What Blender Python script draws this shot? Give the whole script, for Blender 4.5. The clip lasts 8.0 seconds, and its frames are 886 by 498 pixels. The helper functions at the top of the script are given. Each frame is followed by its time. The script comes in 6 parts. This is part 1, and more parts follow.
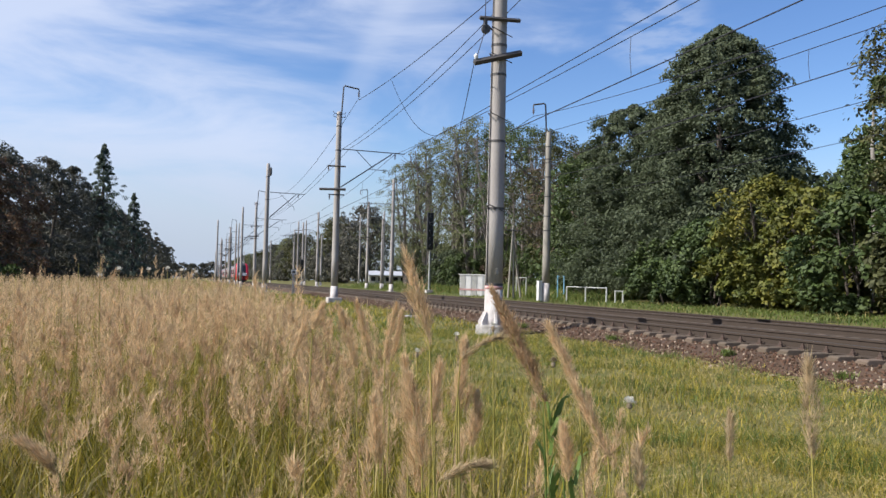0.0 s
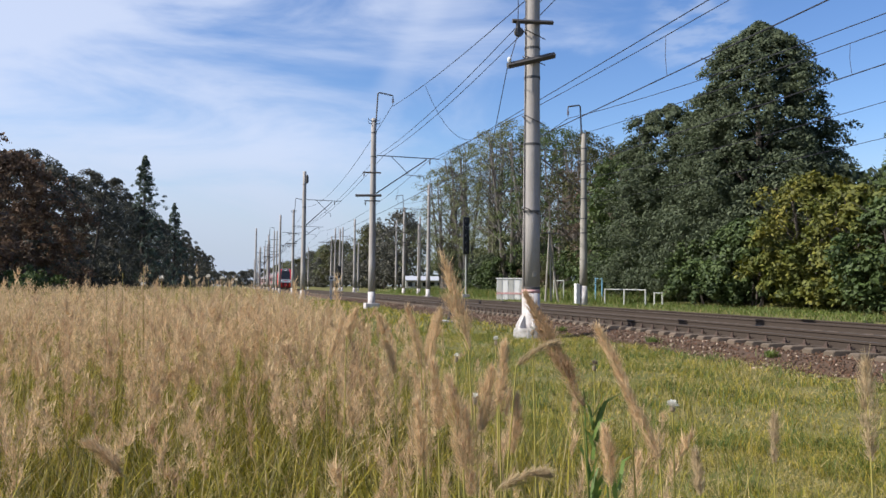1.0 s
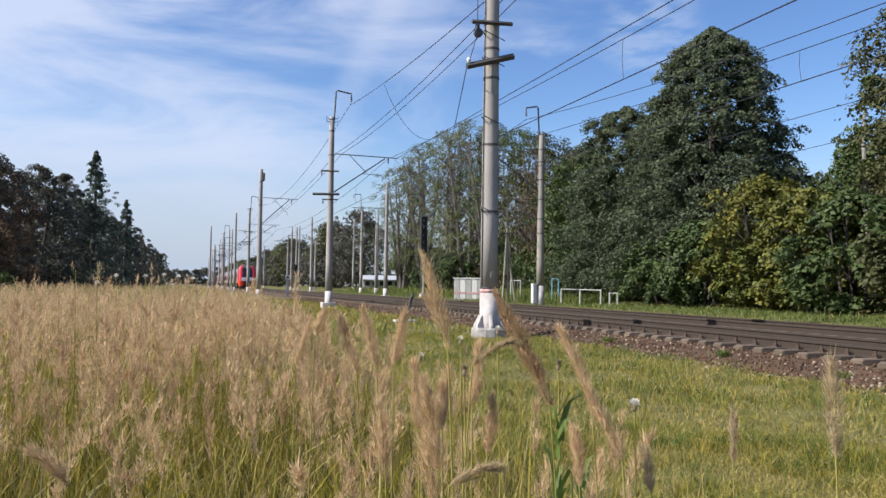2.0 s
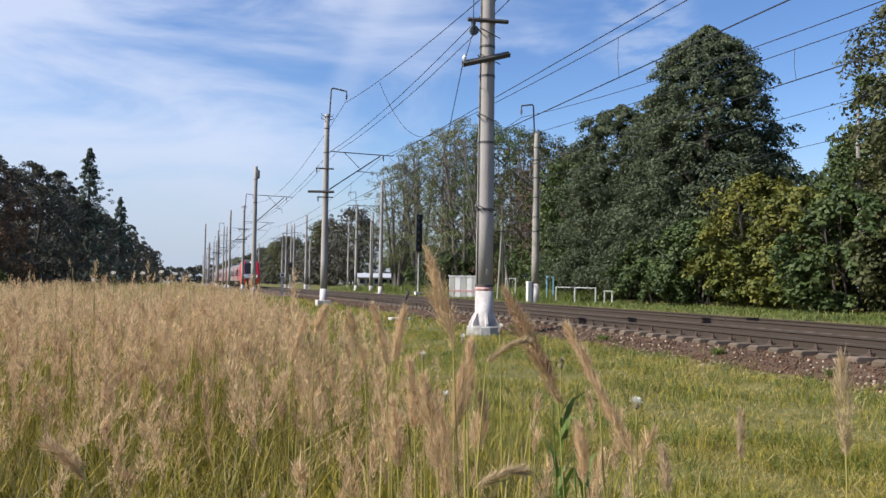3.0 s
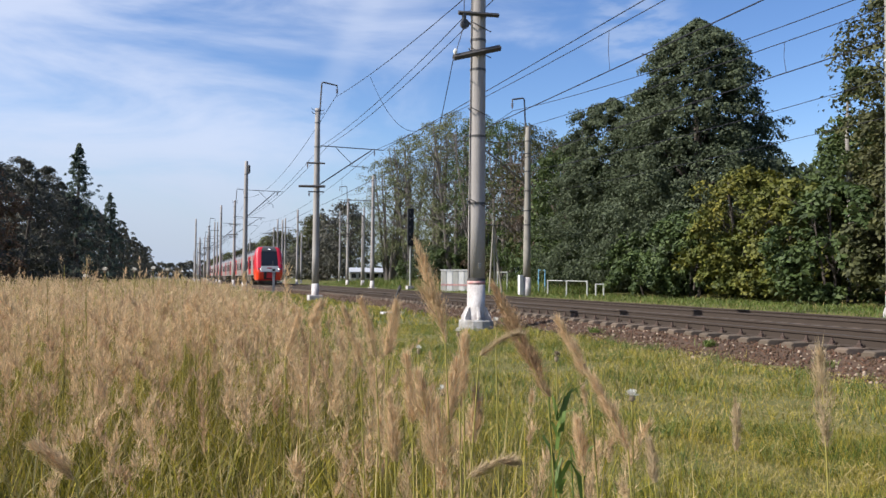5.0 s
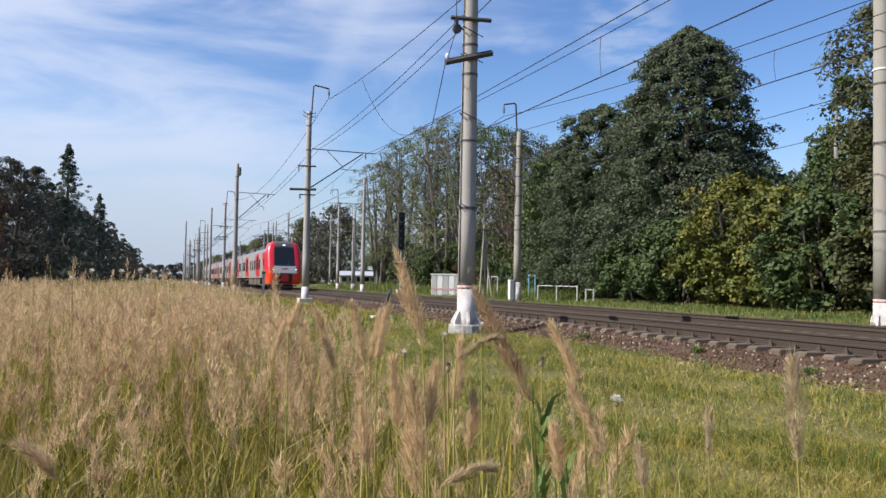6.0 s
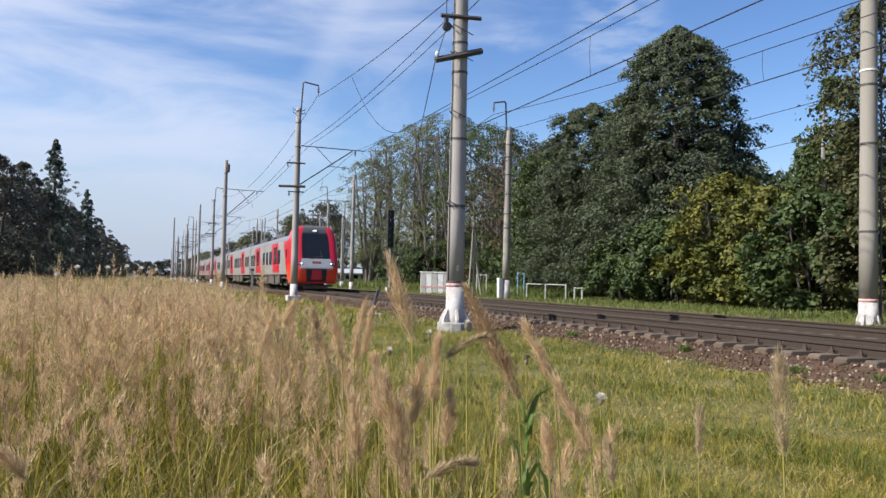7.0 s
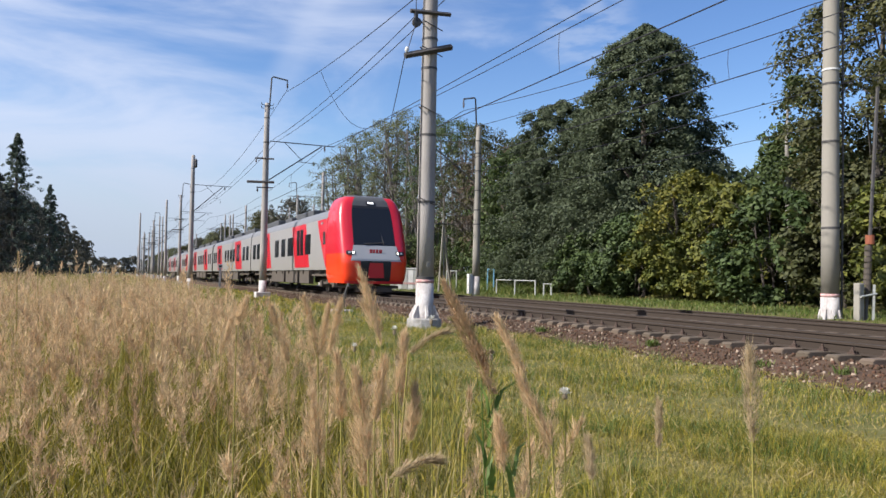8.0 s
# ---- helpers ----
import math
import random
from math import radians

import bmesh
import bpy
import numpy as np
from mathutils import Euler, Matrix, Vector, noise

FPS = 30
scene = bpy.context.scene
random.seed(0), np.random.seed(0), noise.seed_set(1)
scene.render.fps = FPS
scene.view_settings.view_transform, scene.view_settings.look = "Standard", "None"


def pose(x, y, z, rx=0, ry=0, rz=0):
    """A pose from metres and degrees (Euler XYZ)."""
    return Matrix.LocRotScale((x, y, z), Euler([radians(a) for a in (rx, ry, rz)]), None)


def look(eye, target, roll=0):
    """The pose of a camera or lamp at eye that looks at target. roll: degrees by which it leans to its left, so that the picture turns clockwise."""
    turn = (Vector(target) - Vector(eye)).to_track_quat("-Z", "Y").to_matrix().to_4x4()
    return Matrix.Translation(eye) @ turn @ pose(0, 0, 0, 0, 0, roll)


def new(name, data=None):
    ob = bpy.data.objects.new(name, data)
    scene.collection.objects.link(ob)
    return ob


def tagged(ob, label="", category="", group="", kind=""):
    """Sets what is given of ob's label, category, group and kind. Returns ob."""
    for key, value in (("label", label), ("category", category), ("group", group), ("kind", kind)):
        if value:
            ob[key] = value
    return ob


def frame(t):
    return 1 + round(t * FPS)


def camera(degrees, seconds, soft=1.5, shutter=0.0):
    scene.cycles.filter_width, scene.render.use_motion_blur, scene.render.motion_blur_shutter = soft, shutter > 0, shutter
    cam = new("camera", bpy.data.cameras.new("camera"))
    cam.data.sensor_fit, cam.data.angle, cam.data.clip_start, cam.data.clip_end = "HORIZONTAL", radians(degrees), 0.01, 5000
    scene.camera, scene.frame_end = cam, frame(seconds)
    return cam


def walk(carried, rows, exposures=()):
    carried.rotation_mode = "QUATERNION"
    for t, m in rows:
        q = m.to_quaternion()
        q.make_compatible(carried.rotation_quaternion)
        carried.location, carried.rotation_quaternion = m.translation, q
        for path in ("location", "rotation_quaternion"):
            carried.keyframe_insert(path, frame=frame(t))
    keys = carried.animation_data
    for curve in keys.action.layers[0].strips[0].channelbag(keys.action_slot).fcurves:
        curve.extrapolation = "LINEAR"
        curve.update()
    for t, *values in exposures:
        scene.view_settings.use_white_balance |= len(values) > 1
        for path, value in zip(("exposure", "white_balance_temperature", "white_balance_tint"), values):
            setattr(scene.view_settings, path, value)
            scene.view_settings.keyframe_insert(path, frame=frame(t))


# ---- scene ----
cam = camera(59.0, 8.0, soft=1.5)
EYE = 1.40  # height of the camera over the verge
# a slight sideways drift of the standing operator, and the turn
walk(cam, [(t, pose(x, y, EYE, 90 + pitch, roll, yaw)) for t, x, y, yaw, pitch, roll in (
    (0, -0.0000, 0.0000, -17.52, 2.15, -1.40),
    (0.5, -0.0053, 0.0028, -16.41, 1.63, -0.93),
    (1, -0.0035, 0.0019, -14.84, 2.43, -0.57),
    (1.5, -0.0114, 0.0061, -17.06, 2.54, -0.69),
    (3, -0.0378, 0.0202, -18.34, 2.28, -0.86),
    (3.5, -0.0458, 0.0244, -18.37, 2.24, -0.92),
    (4, -0.0475, 0.0254, -18.50, 2.44, -0.88),
    (4.5, -0.0484, 0.0258, -18.71, 1.79, -0.64),
    (6, -0.0361, 0.0193, -19.64, 2.17, -0.99),
    (6.5, -0.0334, 0.0179, -20.03, 1.64, -1.53),
    (7, -0.0282, 0.0150, -20.43, 2.03, -1.23),
    (7.5, -0.0202, 0.0108, -21.54, 2.07, -1.05),
    (8, -0.0167, 0.0089, -22.61, 1.79, -1.13),
)])
scene.view_settings.exposure = 0.62

# ---- sky and sun ----
SUN_AZ, SUN_EL = -90.0, 40.0  # degrees from the line of the track, to the left

CLOUD_WAY, STREAK_WAY, STREAK_NORMAL = (0.5141, 0.8018, 0.3045), (0.2062, 0.9333, 0.2940), (-0.9097, 0.0722, 0.4089)


def sky():
    world = bpy.data.worlds.new("sky")
    scene.world = world
    world.use_nodes = True
    nt = world.node_tree
    nt.nodes.clear()
    out, bg, tex = (nt.nodes.new("ShaderNode" + k) for k in ("OutputWorld", "Background", "TexSky"))
    tex.sky_type, tex.sun_disc = "NISHITA", False
    tex.sun_elevation, tex.sun_rotation = radians(SUN_EL), radians(SUN_AZ)
    tex.air_density, tex.dust_density, tex.ozone_density = 1.0, 0.6, 3.0
    co = nt.nodes.new("ShaderNodeTexCoord")
    # thin high cloud: long wisps, thicker towards the sun
    mapping = nt.nodes.new("ShaderNodeMapping")
    mapping.inputs["Scale"].default_value = (2.2, 1.1, 6.0)
    mapping.inputs["Rotation"].default_value = (0.35, 0.5, 0.2)
    nt.links.new(co.outputs["Generated"], mapping.inputs["Vector"])
    noise_a = nt.nodes.new("ShaderNodeTexNoise")
    noise_a.inputs["Scale"].default_value, noise_a.inputs["Detail"].default_value = 1.6, 7.0
    noise_a.inputs["Roughness"].default_value, noise_a.inputs["Distortion"].default_value = 0.55, 0.6
    nt.links.new(mapping.outputs["Vector"], noise_a.inputs["Vector"])
    dot = nt.nodes.new("ShaderNodeVectorMath")
    dot.operation = "DOT_PRODUCT"
    a, e = radians(-70.0), radians(22)
    dot.inputs[1].default_value = (math.sin(a) * math.cos(e), math.cos(a) * math.cos(e), math.sin(e))
    nt.links.new(co.outputs["Generated"], dot.inputs[0])
    near_sun = nt.nodes.new("ShaderNodeMapRange")
    near_sun.inputs["From Min"].default_value, near_sun.inputs["From Max"].default_value = -0.35, 0.62
    near_sun.inputs["To Min"].default_value, near_sun.inputs["To Max"].default_value = -0.1, 0.4
    nt.links.new(dot.outputs["Value"], near_sun.inputs["Value"])
    add = nt.nodes.new("ShaderNodeMath")
    add.operation = "ADD"
    nt.links.new(noise_a.outputs["Fac"], add.inputs[0])
    nt.links.new(near_sun.outputs["Result"], add.inputs[1])
    ramp = nt.nodes.new("ShaderNodeMapRange")
    ramp.interpolation_type = "SMOOTHSTEP"
    ramp.inputs["From Min"].default_value, ramp.inputs["From Max"].default_value = 0.55, 0.93
    ramp.inputs["To Min"].default_value, ramp.inputs["To Max"].default_value = 0.0, 0.78
    nt.links.new(add.outputs["Value"], ramp.inputs["Value"])
    mix = nt.nodes.new("ShaderNodeMix")
    mix.data_type = "RGBA"
    mix.inputs["B"].default_value = (5.6, 6.2, 7.7, 1)
    nt.links.new(ramp.outputs["Result"], mix.inputs["Factor"])
    clear = nt.nodes.new("ShaderNodeHueSaturation")
    clear.inputs["Saturation"].default_value, clear.inputs["Hue"].default_value, clear.inputs["Value"].default_value = 1.18, 0.51, 1.3
    nt.links.new(tex.outputs["Color"], clear.inputs["Color"])
    nt.links.new(clear.outputs["Color"], mix.inputs["A"])
    # a grey-blue bank low over the horizon, a small cloud and a faint streak
    def node(kind, operation, *values):
        n = nt.nodes.new("ShaderNode" + kind)
        n.operation = operation
        for i, value in enumerate(values):
            if isinstance(value, (int, float, tuple)):
                n.inputs[i].default_value = value
            else:
                nt.links.new(value, n.inputs[i])
        return n.outputs["Value"] if kind == "Math" or operation == "DOT_PRODUCT" else n.outputs[0]

    def ease(value, low, high, top):
        n = nt.nodes.new("ShaderNodeMapRange")
        n.interpolation_type = "SMOOTHSTEP"
        for key, v in (("From Min", low), ("From Max", high), ("To Min", 0.0), ("To Max", top)):
            n.inputs[key].default_value = v
        nt.links.new(value, n.inputs["Value"])
        return n.outputs["Result"]

    def over(colour, factor, below):
        n = nt.nodes.new("ShaderNodeMix")
        n.data_type = "RGBA"
        n.inputs["B"].default_value = (*colour, 1)
        nt.links.new(factor, n.inputs["Factor"])
        nt.links.new(below, n.inputs["A"])
        return n.outputs["Result"]

    way = co.outputs["Generated"]
    height = node("VectorMath", "DOT_PRODUCT", way, (0.0, 0.0, 1.0))
    wisp = nt.nodes.new("ShaderNodeTexNoise")
    wisp.inputs["Scale"].default_value, wisp.inputs["Detail"].default_value = 14.0, 6.0
    nt.links.new(mapping.outputs["Vector"], wisp.inputs["Vector"])
    puff = node("Math", "MULTIPLY", ease(node("VectorMath", "DOT_PRODUCT", way, CLOUD_WAY), 0.9975, 0.9998, 1.0), ease(wisp.outputs["Fac"], 0.35, 0.65, 0.3))
    side = node("Math", "ABSOLUTE", node("VectorMath", "DOT_PRODUCT", way, STREAK_NORMAL))
    streak = node("Math", "MULTIPLY", ease(side, 0.03, 0.004, 1.0), ease(node("VectorMath", "DOT_PRODUCT", way, STREAK_WAY), 0.994, 0.9995, 0.24))
    sky_colour = over((3.7, 4.35, 5.45), ease(height, 0.2, 0.0, 0.85), mix.outputs["Result"])
    sky_colour = over((5.4, 6.0, 7.3), puff, sky_colour)
    sky_colour = over((5.6, 6.2, 7.6), streak, sky_colour)
    nt.links.new(sky_colour, bg.inputs["Color"])
    bg.inputs["Strength"].default_value = 0.085
    nt.links.new(bg.outputs["Background"], out.inputs["Surface"])


sky()
sun = new("sun", bpy.data.lights.new("sun", "SUN"))
sun.data.energy, sun.data.angle, sun.data.color = 5.0, radians(0.6), (1.0, 0.95, 0.87)
_a, _e = radians(SUN_AZ), radians(SUN_EL)
sun.matrix_world = look((60 * math.sin(_a) * math.cos(_e), 60 * math.cos(_a) * math.cos(_e), 60 * math.sin(_e)), (0, 0, 0))


# ---- materials ----
def material(name, colour, rough=0.6, metal=0.0, second=None, scale=3.0, fine=40.0, amount=0.5, bump=0.0, bump_scale=60.0,
             island=0.0, per_object=0.0, translucent=0.0, coat=0.0, space="Object", stretch=(1, 1, 1)):
    """Two scales of noise between two colours, relief, and a shift of brightness from piece to piece."""
    m = bpy.data.materials.new(name)
    m.use_nodes = True
    nt = m.node_tree
    bsdf = nt.nodes["Principled BSDF"]
    bsdf.inputs["Roughness"].default_value, bsdf.inputs["Metallic"].default_value = rough, metal
    bsdf.inputs["Coat Weight"].default_value = coat
    second = second or tuple(c * 0.75 for c in colour)
    co = nt.nodes.new("ShaderNodeTexCoord")
    mp = nt.nodes.new("ShaderNodeMapping")
    mp.inputs["Scale"].default_value = stretch
    nt.links.new(co.outputs[space], mp.inputs["Vector"])
    big, small = nt.nodes.new("ShaderNodeTexNoise"), nt.nodes.new("ShaderNodeTexNoise")
    big.inputs["Scale"].default_value, big.inputs["Detail"].default_value = scale, 4
    small.inputs["Scale"].default_value, small.inputs["Detail"].default_value = fine, 3
    for n in (big, small):
        nt.links.new(mp.outputs["Vector"], n.inputs["Vector"])
    blend = nt.nodes.new("ShaderNodeMath")
    blend.operation = "MULTIPLY_ADD"
    blend.inputs[1].default_value = 0.45
    nt.links.new(small.outputs["Fac"], blend.inputs[0])
    nt.links.new(big.outputs["Fac"], blend.inputs[2])
    rng = nt.nodes.new("ShaderNodeMapRange")
    rng.inputs["From Min"].default_value, rng.inputs["From Max"].default_value = 0.72 - 0.3 / max(amount, 0.1), 0.72 + 0.3 / max(amount, 0.1)
    nt.links.new(blend.outputs["Value"], rng.inputs["Value"])
    mix = nt.nodes.new("ShaderNodeMix")
    mix.data_type = "RGBA"
    mix.inputs["A"].default_value, mix.inputs["B"].default_value = (*colour, 1), (*second, 1)
    nt.links.new(rng.outputs["Result"], mix.inputs["Factor"])
    colour_out = mix.outputs["Result"]
    if island or per_object:
        hsv = nt.nodes.new("ShaderNodeHueSaturation")
        src = nt.nodes.new("ShaderNodeNewGeometry").outputs["Random Per Island"] if island else nt.nodes.new("ShaderNodeObjectInfo").outputs["Random"]
        r = nt.nodes.new("ShaderNodeMapRange")
        k = island or per_object
        r.inputs["To Min"].default_value, r.inputs["To Max"].default_value = 1 - k, 1 + k
        nt.links.new(src, r.inputs["Value"])
        nt.links.new(r.outputs["Result"], hsv.inputs["Value"])
        h = nt.nodes.new("ShaderNodeMapRange")
        h.inputs["To Min"].default_value, h.inputs["To Max"].default_value = 0.5 + 0.03 * k, 0.5 - 0.03 * k
        nt.links.new(src, h.inputs["Value"])
        nt.links.new(h.outputs["Result"], hsv.inputs["Hue"])
        nt.links.new(colour_out, hsv.inputs["Color"])
        colour_out = hsv.outputs["Color"]
    nt.links.new(colour_out, bsdf.inputs["Base Color"])
    if bump:
        b = nt.nodes.new("ShaderNodeBump")
        b.inputs["Strength"].default_value, b.inputs["Distance"].default_value = bump, 0.02
        bn = nt.nodes.new("ShaderNodeTexNoise")
        bn.inputs["Scale"].default_value, bn.inputs["Detail"].default_value = bump_scale, 4
        nt.links.new(mp.outputs["Vector"], bn.inputs["Vector"])
        nt.links.new(bn.outputs["Fac"], b.inputs["Height"])
        nt.links.new(b.outputs["Normal"], bsdf.inputs["Normal"])
    if translucent:
        tr = nt.nodes.new("ShaderNodeBsdfTranslucent")
        nt.links.new(colour_out, tr.inputs["Color"])
        ms = nt.nodes.new("ShaderNodeMixShader")
        ms.inputs["Fac"].default_value = translucent
        nt.links.new(bsdf.outputs["BSDF"], ms.inputs[1])
        nt.links.new(tr.outputs["BSDF"], ms.inputs[2])
        nt.links.new(ms.outputs["Shader"], nt.nodes["Material Output"].inputs["Surface"])
    return m


def glow(name, colour, strength):
    m = material(name, colour)
    b = m.node_tree.nodes["Principled BSDF"]
    b.inputs["Emission Color"].default_value, b.inputs["Emission Strength"].default_value = (*colour, 1), strength
    return m


SOIL = material("verge_soil", (0.085, 0.09, 0.017), 0.95, second=(0.12, 0.105, 0.024), scale=0.6, fine=9, amount=1.2, bump=0.6, bump_scale=30)
BALLAST = material("ballast_bed", (0.055, 0.03, 0.017), 0.95, second=(0.085, 0.048, 0.026), scale=2.5, fine=30, amount=1.3, bump=1.0, bump_scale=28)
STONE = material("crushed_stone", (0.082, 0.043, 0.023), 0.9, second=(0.055, 0.029, 0.016), scale=2, fine=25, island=0.4)
PALE_STONE = material("pale_stone", (0.36, 0.29, 0.22), 0.9, second=(0.2, 0.145, 0.105), scale=3, fine=25, island=0.3)
RAIL = material("rusty_rail_steel", (0.03, 0.02, 0.0145), 0.9, 0.0, second=(0.042, 0.029, 0.021), scale=3, fine=40)
RAIL_TOP = material("worn_rail_head", (0.13, 0.122, 0.118), 0.48, 0.8, scale=5)
SLEEPER = material("sleeper_concrete", (0.14, 0.105, 0.076), 0.9, second=(0.08, 0.058, 0.042), scale=2.5, fine=30, per_object=0.2, bump=0.4)
CLIP = material("rail_clip_iron", (0.05, 0.035, 0.03), 0.85, second=(0.085, 0.05, 0.035), scale=8)
CONCRETE = material("pole_concrete", (0.36, 0.335, 0.32), 0.85, second=(0.25, 0.228, 0.218), scale=1.6, fine=26, amount=1.1, bump=0.3, bump_scale=35, stretch=(1, 1, 0.35))
CONCRETE_PALE = material("pale_pole_concrete", (0.3, 0.278, 0.243), 0.85, second=(0.22, 0.203, 0.175), scale=1.6, fine=26, bump=0.3, stretch=(1, 1, 0.35))
WHITEWASH = material("whitewash", (0.58, 0.55, 0.545), 0.85, second=(0.31, 0.27, 0.26), scale=3, fine=22, amount=1.5, bump=0.25, stretch=(1, 1, 0.6))
FOOT_CONCRETE = material("chalky_footing", (0.4, 0.39, 0.38), 0.9, second=(0.2, 0.185, 0.17), scale=5, fine=30, amount=1.3, bump=0.4)
RED_BAND = material("faded_red_paint", (0.42, 0.16, 0.16), 0.8, second=(0.56, 0.42, 0.4), scale=9, amount=1.4)
STEEL = material("dark_painted_steel", (0.055, 0.06, 0.07), 0.6, 0.3, second=(0.1, 0.085, 0.075), scale=4)
WIRE = material("weathered_wire", (0.035, 0.035, 0.045), 0.55, 0.5)
CERAMIC = material("insulator_porcelain", (0.1, 0.07, 0.06), 0.25, second=(0.16, 0.12, 0.1), scale=6)
RUST = material("rusty_weights", (0.3, 0.09, 0.04), 0.85, second=(0.18, 0.06, 0.04), scale=5)
TRAIN_RED = material("red_train_paint", (0.6, 0.016, 0.04), 0.3, second=(0.55, 0.016, 0.024), scale=0.6, coat=0.5)
# the same red as the cab, sun glare put into its orange tint
TRAIN_RED_SUNLIT = material("sunlit_red_train_paint", (0.82, 0.052, 0.012), 0.32, second=(0.75, 0.04, 0.012), scale=0.8, coat=0.4)
TRAIN_GREY = material("light_grey_train_paint", (0.3, 0.288, 0.292), 0.45, second=(0.25, 0.242, 0.242), scale=0.7, coat=0.2)
TRAIN_ROOF = material("roof_grey_paint", (0.18, 0.185, 0.2), 0.55, second=(0.13, 0.13, 0.145), scale=1.2)
TRAIN_NOSE_ROOF = material("dark_grey_nose_paint", (0.085, 0.088, 0.095), 0.45, second=(0.07, 0.07, 0.075), scale=1.0)
TRAIN_SILVER = material("silver_nose_paint", (0.37, 0.385, 0.41), 0.35, second=(0.31, 0.32, 0.345), scale=1, coat=0.3)
TRAIN_BLACK = material("black_train_plastic", (0.018, 0.018, 0.02), 0.4, scale=2)
TRAIN_UNDER = material("dusty_underframe", (0.06, 0.05, 0.043), 0.85, second=(0.1, 0.08, 0.065), scale=2, fine=20)
GLASS_DARK = material("tinted_glass", (0.012, 0.014, 0.018), 0.06, second=(0.016, 0.018, 0.022), scale=1)
LAMP_GLOW = glow("headlamp_lens", (1.0, 0.97, 0.9), 1.8)
SIGN_GLOW = glow("route_display", (0.9, 0.95, 1.0), 1.1)
CABINET = material("white_cabinet_paint", (0.68, 0.68, 0.68), 0.6, second=(0.56, 0.55, 0.54), scale=2)
SHED_WALL = material("pale_shed_wall", (0.4, 0.4, 0.385), 0.8, second=(0.32, 0.315, 0.3), scale=1.2)
SHED_ROOF = material("grey_slate_roof", (0.4, 0.42, 0.46), 0.7, second=(0.33, 0.34, 0.38), scale=1.5)
FENCE_PAINT = material("pale_fence_paint", (0.42, 0.43, 0.42), 0.7, second=(0.28, 0.29, 0.27), scale=6)
BLUE_PAINT = material("blue_fence_paint", (0.16, 0.35, 0.5), 0.7, scale=6)
BARK = material("dark_bark", (0.085, 0.07, 0.06), 0.95, second=(0.05, 0.042, 0.036), scale=4, fine=30, bump=0.6, stretch=(1, 1, 0.25))
BARK_GREY = material("grey_bark", (0.17, 0.15, 0.14), 0.95, second=(0.09, 0.078, 0.07), scale=3, fine=25, bump=0.6, stretch=(1, 1, 0.25))
BIRCH = material("birch_bark", (0.34, 0.32, 0.3), 0.85, second=(0.15, 0.135, 0.125), scale=5, fine=12, amount=1.6, stretch=(1, 1, 2.5))


def leaf(name, a, b, k=0.45, tr=0.3):
    return material(name, a, 0.72, second=b, scale=0.35, fine=2.0, amount=1.2, island=k, translucent=tr)


LEAF_DARK = leaf("deep_green_leaf", (0.06, 0.081, 0.042), (0.09, 0.112, 0.06), 0.45, 0.4)
LEAF_GREEN = leaf("green_leaf", (0.036, 0.066, 0.014), (0.066, 0.092, 0.023), 0.45, 0.22)
LEAF_YELLOW = leaf("yellow_green_leaf", (0.058, 0.084, 0.012), (0.15, 0.132, 0.014), 0.45, 0.22)
LEAF_OLIVE = leaf("olive_leaf", (0.045, 0.056, 0.016), (0.08, 0.074, 0.02), 0.45, 0.22)
LEAF_BROWN = leaf("browning_leaf", (0.12, 0.075, 0.05), (0.085, 0.07, 0.045), 0.3, 0.35)
LEAF_SPRUCE = leaf("blue_green_needle", (0.065, 0.092, 0.07), (0.09, 0.115, 0.085), 0.35, 0.3)
LEAF_DUSK = leaf("brownish_shaded_leaf", (0.17, 0.105, 0.068), (0.12, 0.085, 0.058), 0.2, 0.45)
# leaf colour lifted to carry the veil of haze over far trees
LEAF_SHADE = leaf("haze_lifted_green_leaf", (0.07, 0.076, 0.056), (0.085, 0.076, 0.06), 0.15, 0.2)
BLADE = material("green_grass_blade", (0.19, 0.185, 0.011), 0.72, second=(0.31, 0.26, 0.038), scale=0.8, fine=6, amount=1.4, island=0.75, translucent=0.35)
BLADE_LUSH = material("lush_grass_blade", (0.085, 0.135, 0.02), 0.6, second=(0.13, 0.16, 0.035), scale=0.5, fine=5, amount=1.3, island=0.35, translucent=0.35)
WEED = material("fresh_weed_leaf", (0.09, 0.155, 0.028), 0.6, second=(0.13, 0.19, 0.04), scale=3, fine=12, amount=1.2, translucent=0.35)
LEAF_THIN = leaf("grey_green_thin_leaf", (0.11, 0.13, 0.055), (0.15, 0.155, 0.075), 0.35)
BLADE_DRY = material("straw_blade", (0.39, 0.315, 0.13), 0.75, second=(0.28, 0.235, 0.085), scale=1, fine=6, island=0.55, translucent=0.3)
STEM = material("yellow_green_stem", (0.4, 0.32, 0.09), 0.65, second=(0.22, 0.215, 0.04), scale=1, fine=6, island=0.4, translucent=0.2)
PLUME = material("tan_seed_plume", (0.63, 0.458, 0.268), 0.85, second=(0.51, 0.37, 0.212), scale=1.2, fine=9, island=0.3, translucent=0.4)
PLUME_PALE = material("pale_seed_plume", (0.5, 0.385, 0.235), 0.85, second=(0.4, 0.31, 0.185), scale=1.2, fine=9, island=0.3, translucent=0.45)
PLUME_DARK = material("brown_seed_plume", (0.5, 0.345, 0.2), 0.85, second=(0.4, 0.27, 0.15), scale=1.2, fine=9, island=0.35, translucent=0.4)
PETAL = material("white_petal", (0.75, 0.73, 0.68), 0.7, second=(0.6, 0.57, 0.5), scale=6, translucent=0.2)
YELLOW_FLOWER = material("yellow_flower", (0.6, 0.4, 0.02), 0.7, second=(0.5, 0.3, 0.02), scale=6, island=0.2)
